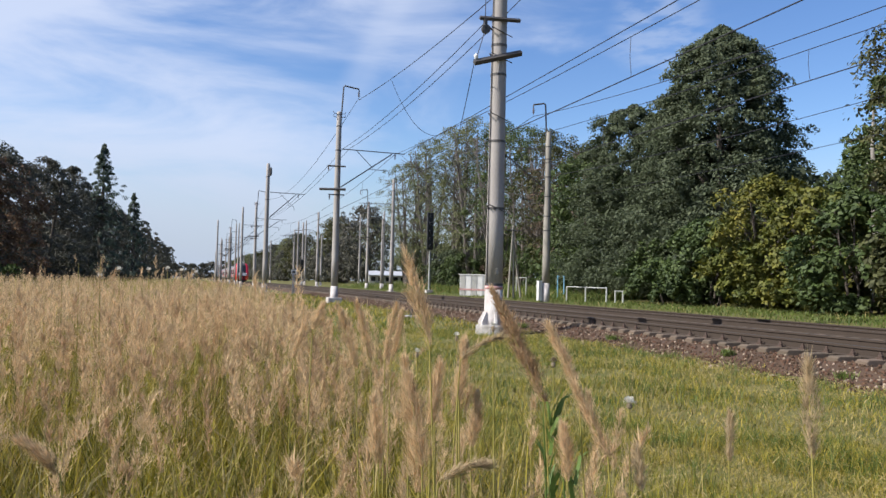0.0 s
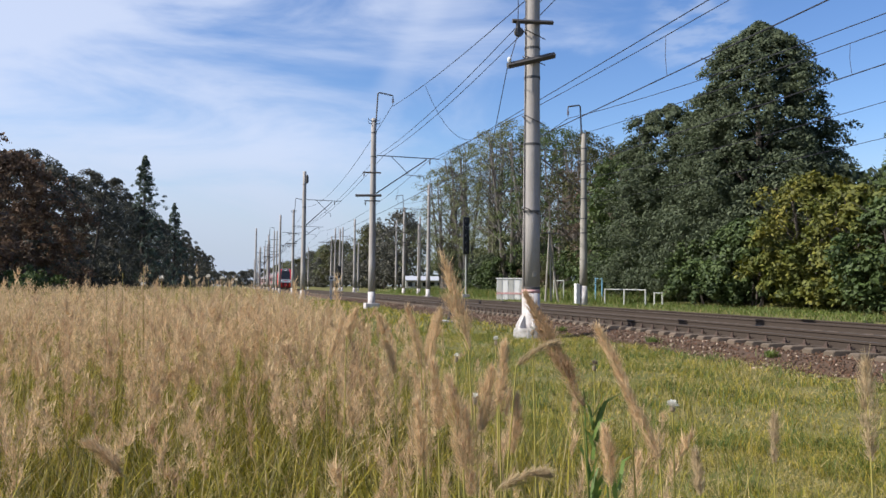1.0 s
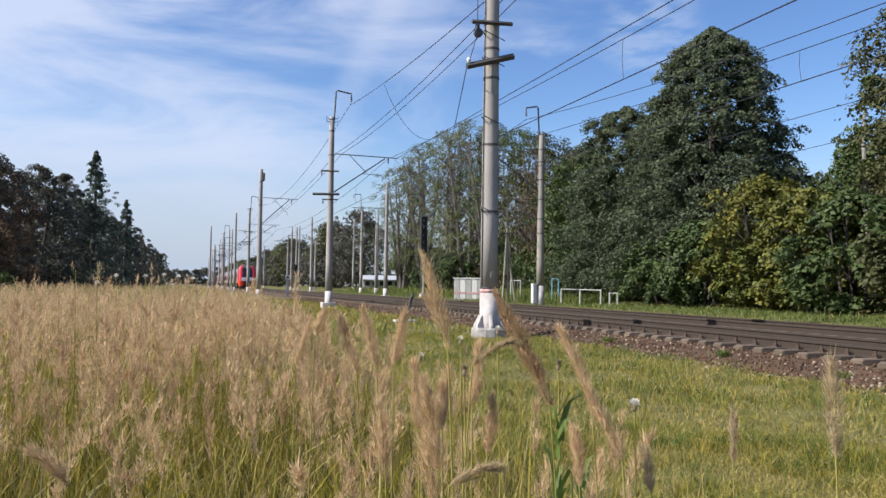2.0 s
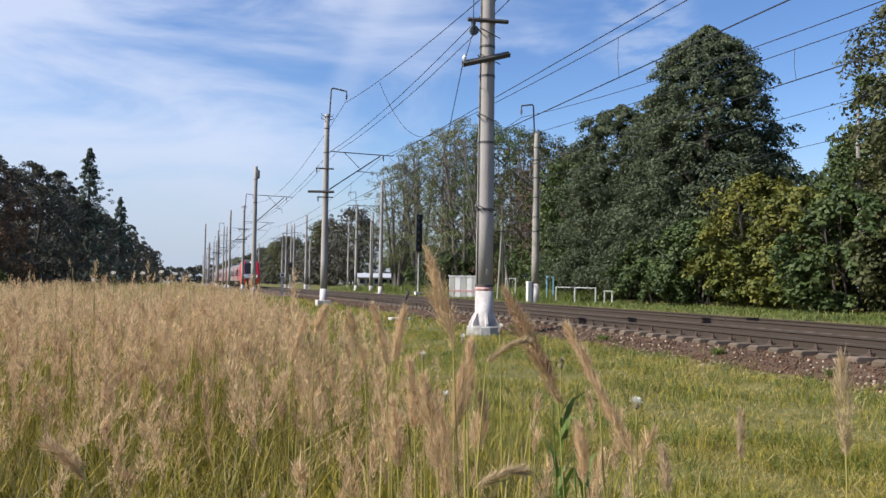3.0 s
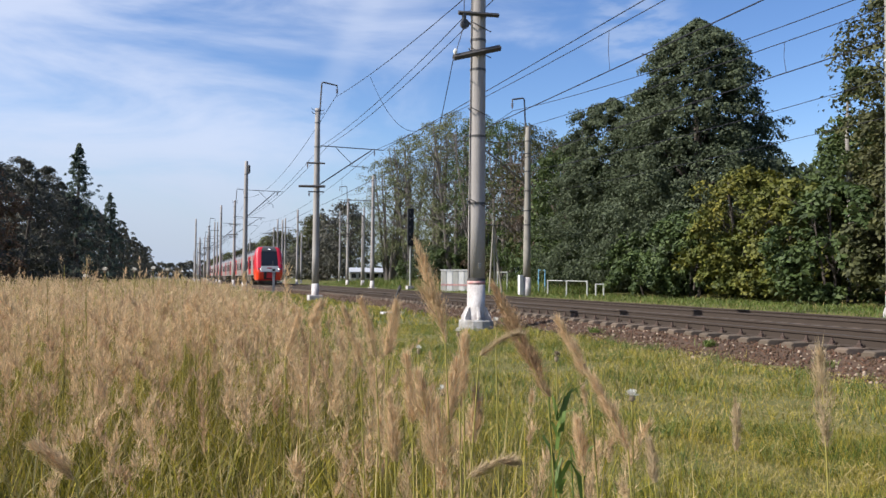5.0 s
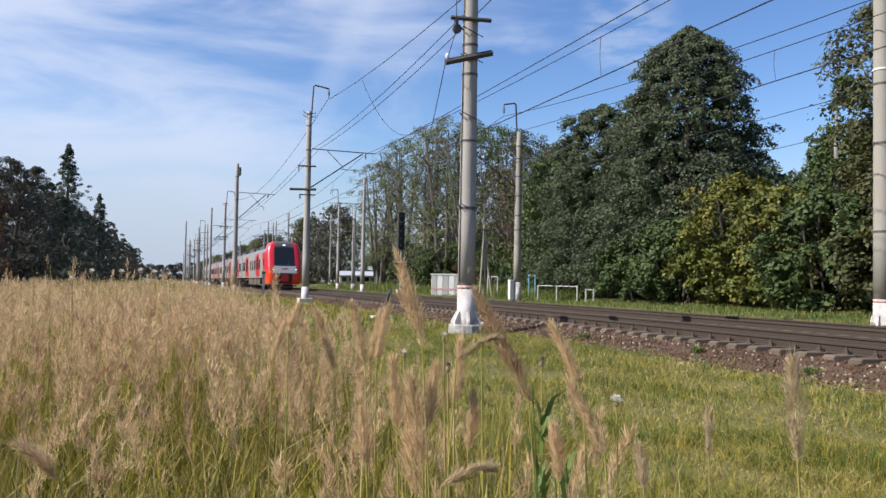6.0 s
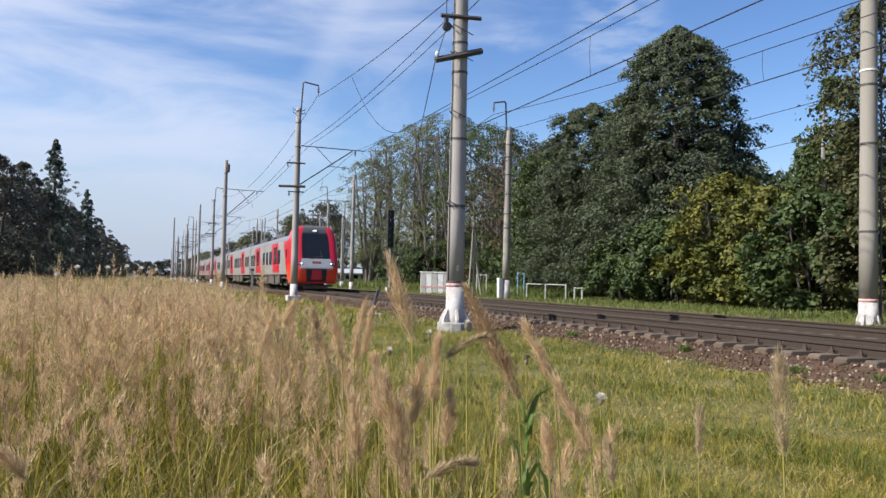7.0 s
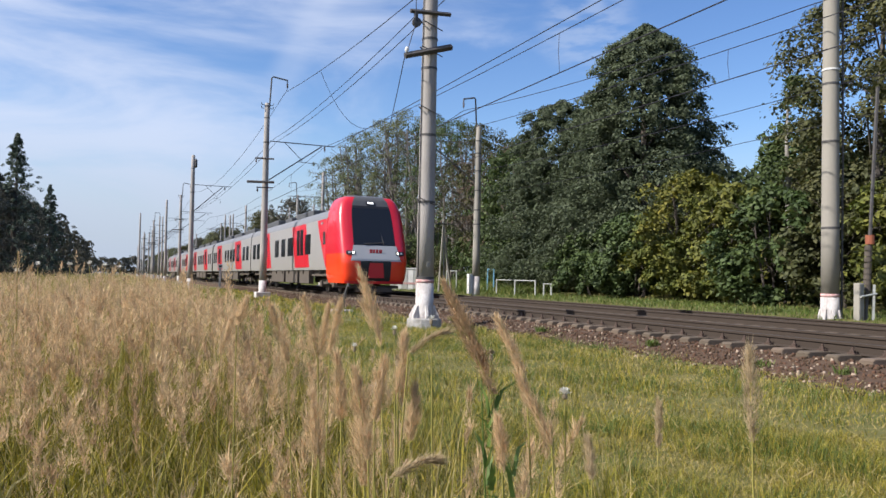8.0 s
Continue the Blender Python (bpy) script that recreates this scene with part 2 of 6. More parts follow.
DRY_HEAD = material("dry_flower_head", (0.16, 0.11, 0.06), 0.9, second=(0.3, 0.25, 0.18), scale=9)


# ---- mesh tools ----
def part(name, bm, mat, parent=None, label="", smooth=False):
    me = bpy.data.meshes.new(name)
    if smooth:
        for f in bm.faces:
            f.smooth = True
    bm.to_mesh(me)
    bm.free()
    for m in mat if isinstance(mat, (list, tuple)) else (mat,):
        me.materials.append(m)
    ob = new(name, me)
    ob.parent = parent
    return tagged(ob, label)


def empty(name, m, label, category, group="", kind=""):
    ob = new(name)
    ob.empty_display_size = 0.2
    ob.matrix_world = m
    return tagged(ob, label, category, group, kind)


def quick(name, verts, faces, mats, indices=None, parent=None, smooth=False):
    """A large mesh out of arrays: faces of one size, or a list of such arrays."""
    verts = np.asarray(verts, np.float32)
    groups = [np.asarray(g, np.int32) for g in (faces if isinstance(faces, list) and isinstance(faces[0], np.ndarray) else [faces])]
    sizes = np.concatenate([np.full(len(g), g.shape[1], np.int32) for g in groups])
    n = len(sizes)
    me = bpy.data.meshes.new(name)
    me.vertices.add(len(verts))
    me.vertices.foreach_set("co", verts.ravel())
    me.loops.add(int(sizes.sum()))
    me.loops.foreach_set("vertex_index", np.concatenate([g.ravel() for g in groups]))
    me.polygons.add(n)
    me.polygons.foreach_set("loop_start", np.concatenate(([0], np.cumsum(sizes)[:-1])).astype(np.int32))
    for m in mats if isinstance(mats, (list, tuple)) else (mats,):
        me.materials.append(m)
    if indices is not None:
        me.polygons.foreach_set("material_index", np.asarray(indices, np.int32))
    if smooth:
        me.polygons.foreach_set("use_smooth", np.ones(n, dtype=bool))
    me.update(calc_edges=True)
    me.validate()
    ob = new(name, me)
    ob.parent = parent
    return ob


def box(bm, x0, x1, y0, y1, z0, z1, bevel=0.0):
    r = bmesh.ops.create_cube(bm, size=1.0)
    for v in r["verts"]:
        v.co = Vector(((x0 + x1) / 2 + v.co.x * (x1 - x0), (y0 + y1) / 2 + v.co.y * (y1 - y0), (z0 + z1) / 2 + v.co.z * (z1 - z0)))
    if bevel:
        edges = list({e for v in r["verts"] for e in v.link_edges})
        bmesh.ops.bevel(bm, geom=edges, offset=bevel, segments=2, affect="EDGES", profile=0.6)
    return bm


def lathe(bm, profile, sides=16, origin=(0, 0, 0), axis="z"):
    """Rings of (radius, height) turned about an axis, closed at both ends."""
    rings = []
    for r, h in profile:
        ring = []
        for i in range(sides):
            a = 2 * math.pi * i / sides
            c, s = r * math.cos(a), r * math.sin(a)
            p = {"z": (c, s, h), "x": (h, c, s), "y": (s, h, c)}[axis]
            ring.append(bm.verts.new(Vector(p) + Vector(origin)))
        rings.append(ring)
    for a, b in zip(rings, rings[1:]):
        for i in range(sides):
            bm.faces.new((a[i], a[(i + 1) % sides], b[(i + 1) % sides], b[i]))
    bm.faces.new(rings[0][::-1])
    bm.faces.new(rings[-1])
    return bm


def tube(bm, points, r, sides=6, r_end=None):
    """A round bar along a line of points."""
    points = [Vector(p) for p in points]
    r_end = r if r_end is None else r_end
    rings, up = [], None
    for i, p in enumerate(points):
        d = (points[min(i + 1, len(points) - 1)] - points[max(i - 1, 0)]).normalized()
        up = (up or (Vector((0, 0, 1)) if abs(d.z) < 0.9 else Vector((1, 0, 0))))
        a = d.cross(up).normalized()
        b = a.cross(d).normalized()
        up = b
        k = r + (r_end - r) * i / max(1, len(points) - 1)
        rings.append([bm.verts.new(p + k * (math.cos(q) * a + math.sin(q) * b)) for q in (2 * math.pi * j / sides for j in range(sides))])
    for a, b in zip(rings, rings[1:]):
        for i in range(sides):
            bm.faces.new((a[i], a[(i + 1) % sides], b[(i + 1) % sides], b[i]))
    bm.faces.new(rings[0][::-1])
    bm.faces.new(rings[-1])
    return bm


def B():
    return bmesh.new()


# ---- ground ----
NEAR_TRACK, FAR_TRACK, RAIL_Z = 11.36, 15.46, 0.47


def drop(y):
    """The line runs gently downhill, away from the camera."""
    return -0.0032 * (y - 14 + np.sqrt((y - 14) ** 2 + 100.0))


def ground_z(x, y=None):
    return (0.0 if y is None else float(drop(y))) + float(np.interp(x, (-60, -15, 8.6, 10.0, 17.2, 18.3, 22, 30, 40, 90), (0.1, 0.0, 0.0, 0.12, 0.16, 0.38, 0.45, 1.0, 1.2, 1.6)))


def ground():
    xs = np.concatenate(([-2500, -900, -300, -120, -60], np.arange(-24, 24.01, 0.5), (27, 32, 40, 60, 90, 200, 600, 2500)))
    ys = np.concatenate(([-2500, -400, -100, -30], np.arange(-8, 60, 0.5), np.arange(60, 200, 5), (220, 300, 450, 800, 1500, 2500)))
    verts = []
    for y in ys:
        for x in xs:
            k = 0.05 if -20 < x < 8.2 and y < 70 else 0.0
            verts.append((x, y, ground_z(x, y) + k * noise.noise((x * 0.5, y * 0.5, 0)) + 0.4 * k * noise.noise((x * 2.1, y * 2.1, 3))))
    n = len(xs)
    faces = [(j * n + i, j * n + i + 1, (j + 1) * n + i + 1, (j + 1) * n + i) for j in range(len(ys) - 1) for i in range(n - 1)]
    tagged(quick("ground", verts, faces, SOIL, smooth=True), "grassy soil verge running level beside the railway", "ground", kind="structure")


ground()


def ballast():
    """The bed under both tracks, with a shoulder that runs out in the grass."""
    prof = [(8.75, -0.05), (9.0, 0.05), (9.45, 0.12), (9.95, 0.205), (10.3, 0.215), (12.7, 0.21), (13.4, 0.17), (14.1, 0.2), (16.6, 0.21), (16.95, 0.2), (17.6, 0.2), (18.0, 0.15)]
    ys = np.concatenate((np.arange(-30, 60, 0.4), np.arange(60, 900, 12)))
    verts = []
    for y in ys:
        for x, z in prof:
            w = 0.12 if x < 9.2 else 0.0
            verts.append((x + w * noise.noise((y * 0.7, 0, 5)), y, z + float(drop(y)) + 0.025 * noise.noise((x * 3, y * 1.3, 1))))
    n = len(prof)
    faces = [(j * n + i, j * n + i + 1, (j + 1) * n + i + 1, (j + 1) * n + i) for j in range(len(ys) - 1) for i in range(n - 1)]
    return tagged(quick("ballast", verts, faces, BALLAST, smooth=True), "brown crushed stone ballast under two railway tracks", "ballast", kind="structure")


BED = ballast()


def stones(rng, count, x0, x1, y0, y1, height, size, mat, name, label):
    """Crushed stones lying on the bed."""
    base = np.array([(-1, -1, -1), (1, -1, -1), (1, 1, -1), (-1, 1, -1), (-.7, -.7, 1), (.7, -.7, 1), (.7, .7, 1), (-.7, .7, 1)], float)
    quads = np.array([(0, 3, 2, 1), (4, 5, 6, 7), (0, 1, 5, 4), (1, 2, 6, 5), (2, 3, 7, 6), (3, 0, 4, 7)])
    x, y = rng.uniform(x0, x1, count), y0 + (y1 - y0) * rng.uniform(0, 1, count) ** 1.6
    z = np.array([height(a) for a in x]) + drop(y)
    s = size * rng.uniform(0.5, 1.35, count)
    v = base[None] * rng.uniform(0.55, 1.1, (count, 8, 3)) * s[:, None, None] * rng.uniform(0.6, 1.0, (count, 1, 3))
    a = rng.uniform(0, 6.283, count)
    tilt = rng.uniform(-0.6, 0.6, count)
    c, q = np.cos(a)[:, None], np.sin(a)[:, None]
    v[:, :, 2] += v[:, :, 0] * np.tan(tilt)[:, None] * 0.6
    vx, vy = v[:, :, 0] * c - v[:, :, 1] * q, v[:, :, 0] * q + v[:, :, 1] * c
    v = np.stack((vx + x[:, None], vy + y[:, None], v[:, :, 2] + z[:, None] + 0.3 * s[:, None]), -1)
    f = quads[None] + (np.arange(count) * 8)[:, None, None]
    tagged(quick(name, v.reshape(-1, 3), f.reshape(-1, 4), mat), label, "stones", kind="stuff")


def bed_z(x):
    return float(np.interp(x, (8.4, 8.75, 9.0, 9.45, 9.95, 10.3, 12.7, 13.4), (0.0, 0.0, 0.05, 0.12, 0.205, 0.215, 0.21, 0.17)))


_rng = np.random.default_rng(4)
stones(_rng, 11000, 8.55, 10.3, 3, 70, bed_z, 0.028, STONE, "ballast_stones", "loose brown crushed stones on the ballast shoulder")
stones(_rng, 1400, 8.5, 10.1, 3, 60, bed_z, 0.027, PALE_STONE, "pale_stones", "scattered pale stones among the brown ballast")
stones(_rng, 2500, 10.7, 13.6, 3, 45, bed_z, 0.035, STONE, "track_stones", "crushed stones between the rails and sleepers")


def rail_section(bm, x, y0, y1, z):
    """Foot, web and head of one rail."""
    half = [(0.066, 0.0), (0.066, 0.012), (0.012, 0.03), (0.012, 0.125), (0.036, 0.14), (0.036, 0.172), (0.03, 0.18)]
    ring = [(a, b) for a, b in half] + [(-a, b) for a, b in half[::-1]]
    ys = [y0] + list(range(0, 60, 4)) + [80, 120, 200, 400, y1]
    ends = [[bm.verts.new((x + a, y, z - 0.18 + b + float(drop(y)))) for a, b in ring] for y in ys]
    n = len(ring)
    for p, q in zip(ends, ends[1:]):
        for i in range(n):
            f = bm.faces.new((p[i], p[(i + 1) % n], q[(i + 1) % n], q[i]))
            f.material_index = 1 if i == 6 else 0
    bm.faces.new(ends[0][::-1])
    bm.faces.new(ends[-1])


def sleeper_mesh():
    bm = B()
    prof = [(-1.35, 0.0), (-1.3, 0.03), (-0.55, 0.03), (-0.3, -0.03), (0.3, -0.03), (0.55, 0.03), (1.3, 0.03), (1.35, 0.0)]
    rows = []
    for x, z in prof:
        rows.append([bm.verts.new((x, y, h)) for y, h in ((-0.14, -0.12), (-0.115, z - 0.012), (-0.1, z), (0.1, z), (0.115, z - 0.012), (0.14, -0.12))])
    for a, b in zip(rows, rows[1:]):
        for i in range(5):
            bm.faces.new((a[i], a[i + 1], b[i + 1], b[i]))
    bm.faces.new(rows[0])
    bm.faces.new(rows[-1][::-1])
    me = bpy.data.meshes.new("sleeper")
    bm.to_mesh(me)
    bm.free()
    me.materials.append(SLEEPER)
    return me


def clip_mesh():
    """The bolted fastening beside a rail."""
    bm = B()
    for s in (-1, 1):
        box(bm, s * 0.11 - 0.045, s * 0.11 + 0.045, -0.07, 0.07, 0, 0.035)
        lathe(bm, ((0.045, 0.03), (0.045, 0.075), (0.024, 0.08), (0.022, 0.125)), 6, (s * 0.115, 0, 0))
    me = bpy.data.meshes.new("clip")
    bm.to_mesh(me)
    bm.free()
    me.materials.append(CLIP)
    return me


def track(x, label, near):
    root = empty("railway_track", pose(x, 0, 0), label, "railway track", "parallel tracks", "structure")
    for s in (-1, 1):
        bm = B()
        rail_section(bm, s * 0.795, -60, 900, RAIL_Z)
        part("rail", bm, (RAIL, RAIL_TOP), root, "rust-brown steel rail with a worn shiny head")
    return root


TRACKS = [track(NEAR_TRACK, "nearer railway track on concrete sleepers in brown ballast", True), track(FAR_TRACK, "farther railway track on concrete sleepers in brown ballast", False)]


# ---- line-side poles ----
def insulator(bm, top, n=3, r=0.07, pitch=0.1):
    """A string of porcelain discs hanging from a point."""
    x, y, z = top
    prof = [(0.015, 0.0), (0.015, -0.05)]
    for i in range(n):
        h = -0.05 - i * pitch
        prof += [(r * 0.5, h), (r, h - 0.04), (r, h - 0.055), (0.03, h - 0.06)]
    prof += [(0.015, -0.05 - n * pitch), (0.015, -0.12 - n * pitch)]
    lathe(bm, [(a, z + b) for a, b in prof[::-1]], 10, (x, y, 0))


def shaft(parent, z0, height, d0, d1, mat=None, bands=(), white=0.0, red=True):
    """A tapered round concrete pole with steel bands, whitewashed at its foot."""
    mat = mat or CONCRETE

    def radius(z):
        return (d0 + (d1 - d0) * (z - z0) / height) / 2
    bm = B()
    steps = [z0 + white + (height - white) * i / 6 for i in range(7)]
    lathe(bm, [(radius(z), z) for z in steps] + [(radius(z0 + height) * 0.8, z0 + height + 0.03)], 24)
    part("shaft", bm, mat, parent, smooth=True)
    if white:
        bm = B()
        lathe(bm, ((radius(z0) + 0.004, z0 - 0.45), (radius(z0 + white) + 0.004, z0 + white)), 24)
        part("painted_foot", bm, WHITEWASH, parent, "whitewashed pole foot", smooth=True)
    if white and red:
        bm = B()
        lathe(bm, ((radius(z0 + white) + 0.008, z0 + white - 0.07), (radius(z0 + white) + 0.008, z0 + white + 0.02)), 24)
        part("painted_band", bm, RED_BAND, parent, "faded red painted band", smooth=True)
    for z in bands:
        bm = B()
        lathe(bm, ((radius(z) + 0.012, z - 0.03), (radius(z) + 0.012, z + 0.03)), 20)
        part("clamp_band", bm, STEEL, parent, "dark steel clamp band")
    return radius


def footing(parent, z0, r, fins, block):
    """Concrete footing with pointed whitewashed buttresses round the pole."""
    if block:
        bm = B()
        lathe(bm, ((block + 0.03, z0 - 0.25), (block, z0 + 0.17), (block - 0.05, z0 + 0.21)), 12)
        part("footing", bm, FOOT_CONCRETE, parent, "chipped whitewashed concrete footing")
    for i in range(fins):
        a = 2 * math.pi * (i + 0.35) / fins
        bm = B()
        out, wide = (r + 0.17 if block else r + 0.1), 0.03
        c, s = math.cos(a), math.sin(a)
        lo, hi = z0 + (0.2 if block else -0.1), z0 + (0.54 if block else 0.26)
        rows = []
        for q in (-wide, wide):
            rows.append([bm.verts.new((d * c - q * s, d * s + q * c, h)) for d, h in ((r - 0.06, lo), (out, lo), (out, lo + 0.08), (r + 0.03, hi), (r - 0.06, hi))])
        bm.faces.new(rows[0][::-1])
        bm.faces.new(rows[1])
        for j in range(5):
            k = (j + 1) % 5
            bm.faces.new((rows[0][j], rows[0][k], rows[1][k], rows[1][j]))
        part("buttress", bm, WHITEWASH, parent)


def top_bracket(parent, z, reach, side):
    """A bent pipe on the pole's head with an insulator hanging at its tip."""
    bm = B()
    tube(bm, [(0.1 * side, 0, z - 0.8), (0.15 * side, 0, z + 0.2), (0.22 * side, 0, z + 1.55), (0.3 * side, 0, z + 1.63), (reach * side, 0, z + 1.5), (reach * side, 0, z + 1.35)], 0.045, 8)
    br = part("top_bracket", bm, STEEL, parent, "bent grey steel pipe bracket")
    bm = B()
    insulator(bm, (reach * side, 0, z + 1.36), 3)
    part("insulator", bm, CERAMIC, br, "brown hanging insulator")


def cross_arm(parent, x0, x1, z0, z1, y=-0.28, w=0.05, drop=False):
    bm = B()
    tube(bm, [(x0, y, z0), (x1, y, z1)], w, 4)
    arm = part("cross_arm", bm, STEEL, parent, "dark steel cross-arm")
    if drop:
        bm = B()
        insulator(bm, (x0 + 0.06, y, z0 - 0.02), 2, 0.055, 0.08)
        part("insulator", bm, CERAMIC, arm, "small hanging insulator")


def cantilever(parent, side, z_top, z_low, tip, drop=1.0):
    """Tie, strut and registration arm that hold the wires over the track."""
    bm = B()
    tube(bm, [(0.2 * side, 0, z_top), (tip * side, 0, z_top - 0.04)], 0.03, 6)
    tie = part("tie_bar", bm, STEEL, parent, "thin steel tie bar")
    bm = B()
    tube(bm, [(0.2 * side, 0, z_low), ((tip - 0.8) * side, 0, z_top - 0.1)], 0.04, 6)
    tube(bm, [(1.1 * side, 0, z_top - 0.03), (2.15 * side, 0, z_low + (z_top - z_low) * 0.55)], 0.02, 6)
    part("strut", bm, STEEL, parent, "slanting steel strut")
    bm = B()
    tube(bm, [(1.9 * side, 0, z_low + (z_top - z_low) * 0.52), ((tip - 1.0) * side, 0, z_low + 1.15), ((tip - 0.95) * side, 0, z_low + 0.8)], 0.02, 6)
    part("registration_arm", bm, STEEL, parent)
    bm = B()
    insulator(bm, ((tip - 0.6) * side, 0, z_top - 0.05), 3, 0.06, 0.09)
    part("insulator", bm, CERAMIC, tie)


def pole_near():
    """The stout pole closest to the camera."""
    root = empty("catenary_pole", pose(7.6, 19.55, 0), "stout grey concrete railway pole with whitewashed foot and two cross-arms", "pole", "catenary poles")
    r = shaft(root, 0.0, 12.4, 0.485, 0.36, bands=(7.7, 8.37, 6.9, 3.3, 5.1, 1.27), white=1.21)
    footing(root, 0.0, r(0.0), 6, 0.46)
    cross_arm(root, -0.8, 0.53, 7.1, 7.5, w=0.085)
    cross_arm(root, -0.67, 0.48, 8.31, 8.37, w=0.06)
    for z in (7.35, 8.05, 5.75, 3.3):
        bm = B()
        tube(bm, [(-0.22, -0.1, z), (-0.34, -0.18, z + 0.07)], 0.018, 5)
        tube(bm, [(-0.3, -0.2, z + 0.1), (0.28, -0.24, z - 0.14)], 0.014, 5)
        part("step_hook", bm, STEEL, root)
    bm = B()
    lathe(bm, ((0.05, -0.06), (0.12, -0.05), (0.12, 0.05), (0.05, 0.06)), 14, (-0.5, -0.3, 8.02), "y")
    box(bm, -0.56, -0.48, -0.36, -0.24, 8.04, 8.3)
    part("pulley", bm, STEEL, root, "black pulley block")
    bm = B()
    lathe(bm, ((0.02, 7.18), (0.05, 7.23), (0.06, 7.28), (0.03, 7.34)), 10, (-0.75, -0.28, 0))
    part("insulator", bm, CABINET, root, "small white insulator")
    bm = B()
    tube(bm, [(-0.235, -0.08, 1.3), (-0.24, -0.08, 3.2), (-0.23, -0.07, 5.0), (-0.205, -0.07, 12.0)], 0.014, 5)
    part("earthing_wire", bm, WIRE, root)
    for z in (1.55,):
        bm = B()
        box(bm, -0.05, 0.04, -0.246, -0.23, z, z + 0.15, 0.01)
        part("number_mark", bm, CONCRETE_PALE, root, "pale worn painted mark")


def pole_bracket(x, y, z0, side, label, mat=None, tall=11.2, d=0.44):
    """A supporting pole with a head bracket and a cantilever over its track."""
    z0 += float(drop(y))
    root = empty("catenary_pole", pose(x, y, 0), label, "pole", "catenary poles")
    r = shaft(root, z0, tall - z0, d, 0.3, mat, bands=(tall - 0.15, tall - 0.85, 8.9, 6.6), white=0.9, red=False)
    bm = B()
    box(bm, -0.42, 0.42, -0.42, 0.42, z0 - 0.3, z0 + 0.22, 0.03)
    part("footing", bm, WHITEWASH, root, "whitewashed concrete footing")
    top_bracket(root, tall, 1.15, side)
    cross_arm(root, -0.66, 0.42, 7.9, 7.92, drop=True)
    cross_arm(root, -1.1, 0.46, 6.5, 6.55, w=0.075)
    cross_arm(root, -0.55, 0.4, 6.2, 6.22, w=0.035, drop=True)
    cantilever(root, side, 9.0, 6.7, 4.1)
    for s in (-1, 1):
        for k in (tall - 0.1, tall - 0.3):
            bm = B()
            tube(bm, [(0, 0, k), (0.33 * s, -0.1, k), (0.36 * s, -0.1, k + 0.12)], 0.022, 5)
            part("pin_arm", bm, STEEL, root)
    return root


def pole_plain(x, y, z0, height, d, label, side=1, arms=1, mat=None, reach=3.4):
    z0 += float(drop(y))
    height -= float(drop(y))
    root = empty("catenary_pole", pose(x, y, 0), label, "pole", "catenary poles")
    shaft(root, z0, height, d, d * 0.66, mat, bands=(z0 + height * 0.72, z0 + height * 0.9), white=0.8, red=False)
    bm = B()
    box(bm, -0.35, 0.35, -0.35, 0.35, z0 - 0.3, z0 + 0.15, 0.03)
    part("footing", bm, WHITEWASH, root)
    if arms:
        cantilever(root, side, z0 + height * 0.78, z0 + height * 0.58, reach)
    if arms > 1:
        cross_arm(root, -0.8, 0.8, z0 + height * 0.86, z0 + height * 0.86)
        cross_arm(root, -0.6, 0.6, z0 + height * 0.66, z0 + height * 0.66, drop=True)
    return root


pole_near()
pole_bracket(7.88, 46.4, 0.1, 1, "grey concrete railway pole with bent head bracket and cantilever")
pole_bracket(7.63, 110, 0.1, 1, "grey concrete railway pole with bent head bracket, farther along")
pole_bracket(6.75, 172, 0.1, 1, "distant concrete railway pole with bent head bracket")
pole_bracket(8.0, 232, 0.1, 1, "distant concrete railway pole with bent head bracket")


def pole_anchor(x, y, z0, label):
    """Plain thick pole with a transformer-like canister near its head."""
    root = pole_plain(x, y, z0, 11.4, 0.48, label, 1, 1)
    bm = B()
    lathe(bm, ((0.05, 10.4), (0.13, 10.5), (0.13, 11.1), (0.05, 11.2)), 10, (0.22, -0.1, 0))
    part("canister", bm, STEEL, root, "dark canister clamped to the pole")
    return root


pole_anchor(6.0, 73.0, 0.1, "grey concrete pole with a dark canister near its head")
for _x, _y, _h, _d, _n in ((6.6, 124, 11.5, 0.42, 1), (3.66, 153, 11.2, 0.4, 0), (6.85, 230, 10.6, 0.4, 2), (7.35, 160, 11.2, 0.36, 2), (8.05, 163.5, 11.4, 0.36, 1), (5.9, 205, 10.0, 0.36, 2), (7.7, 190, 10.8, 0.36, 2), (8.1, 215, 11.0, 0.36, 1), (7.4, 262, 11.0, 0.4, 1), (7.9, 300, 10.5, 0.4, 1), (7.9, 355, 10.5, 0.4, 1)):
    pole_plain(_x, _y, 0.1, _h, _d, "distant grey concrete railway pole", 1, _n)


def pole_far():
    """Pole beyond the second track, pale, with a head bracket."""
    root = empty("catenary_pole", pose(18.6, 39.9, 0), "pale slender concrete pole with head bracket and small white cabinet", "pole", "catenary poles")
    shaft(root, 0.33, 9.4, 0.45, 0.3, CONCRETE_PALE, bands=(8.9, 8.2, 7.2, 6.1, 5.0, 4.2), white=0.95, red=False)
    top_bracket(root, 9.7, 0.95, -1)
    cantilever(root, -1, 8.75, 6.6, 3.9)
    bm = B()
    box(bm, -0.5, -0.27, -0.16, 0.12, 0.3, 1.4, 0.02)
    part("cabinet", bm, CABINET, root, "small white cabinet at the pole's foot")
    return root


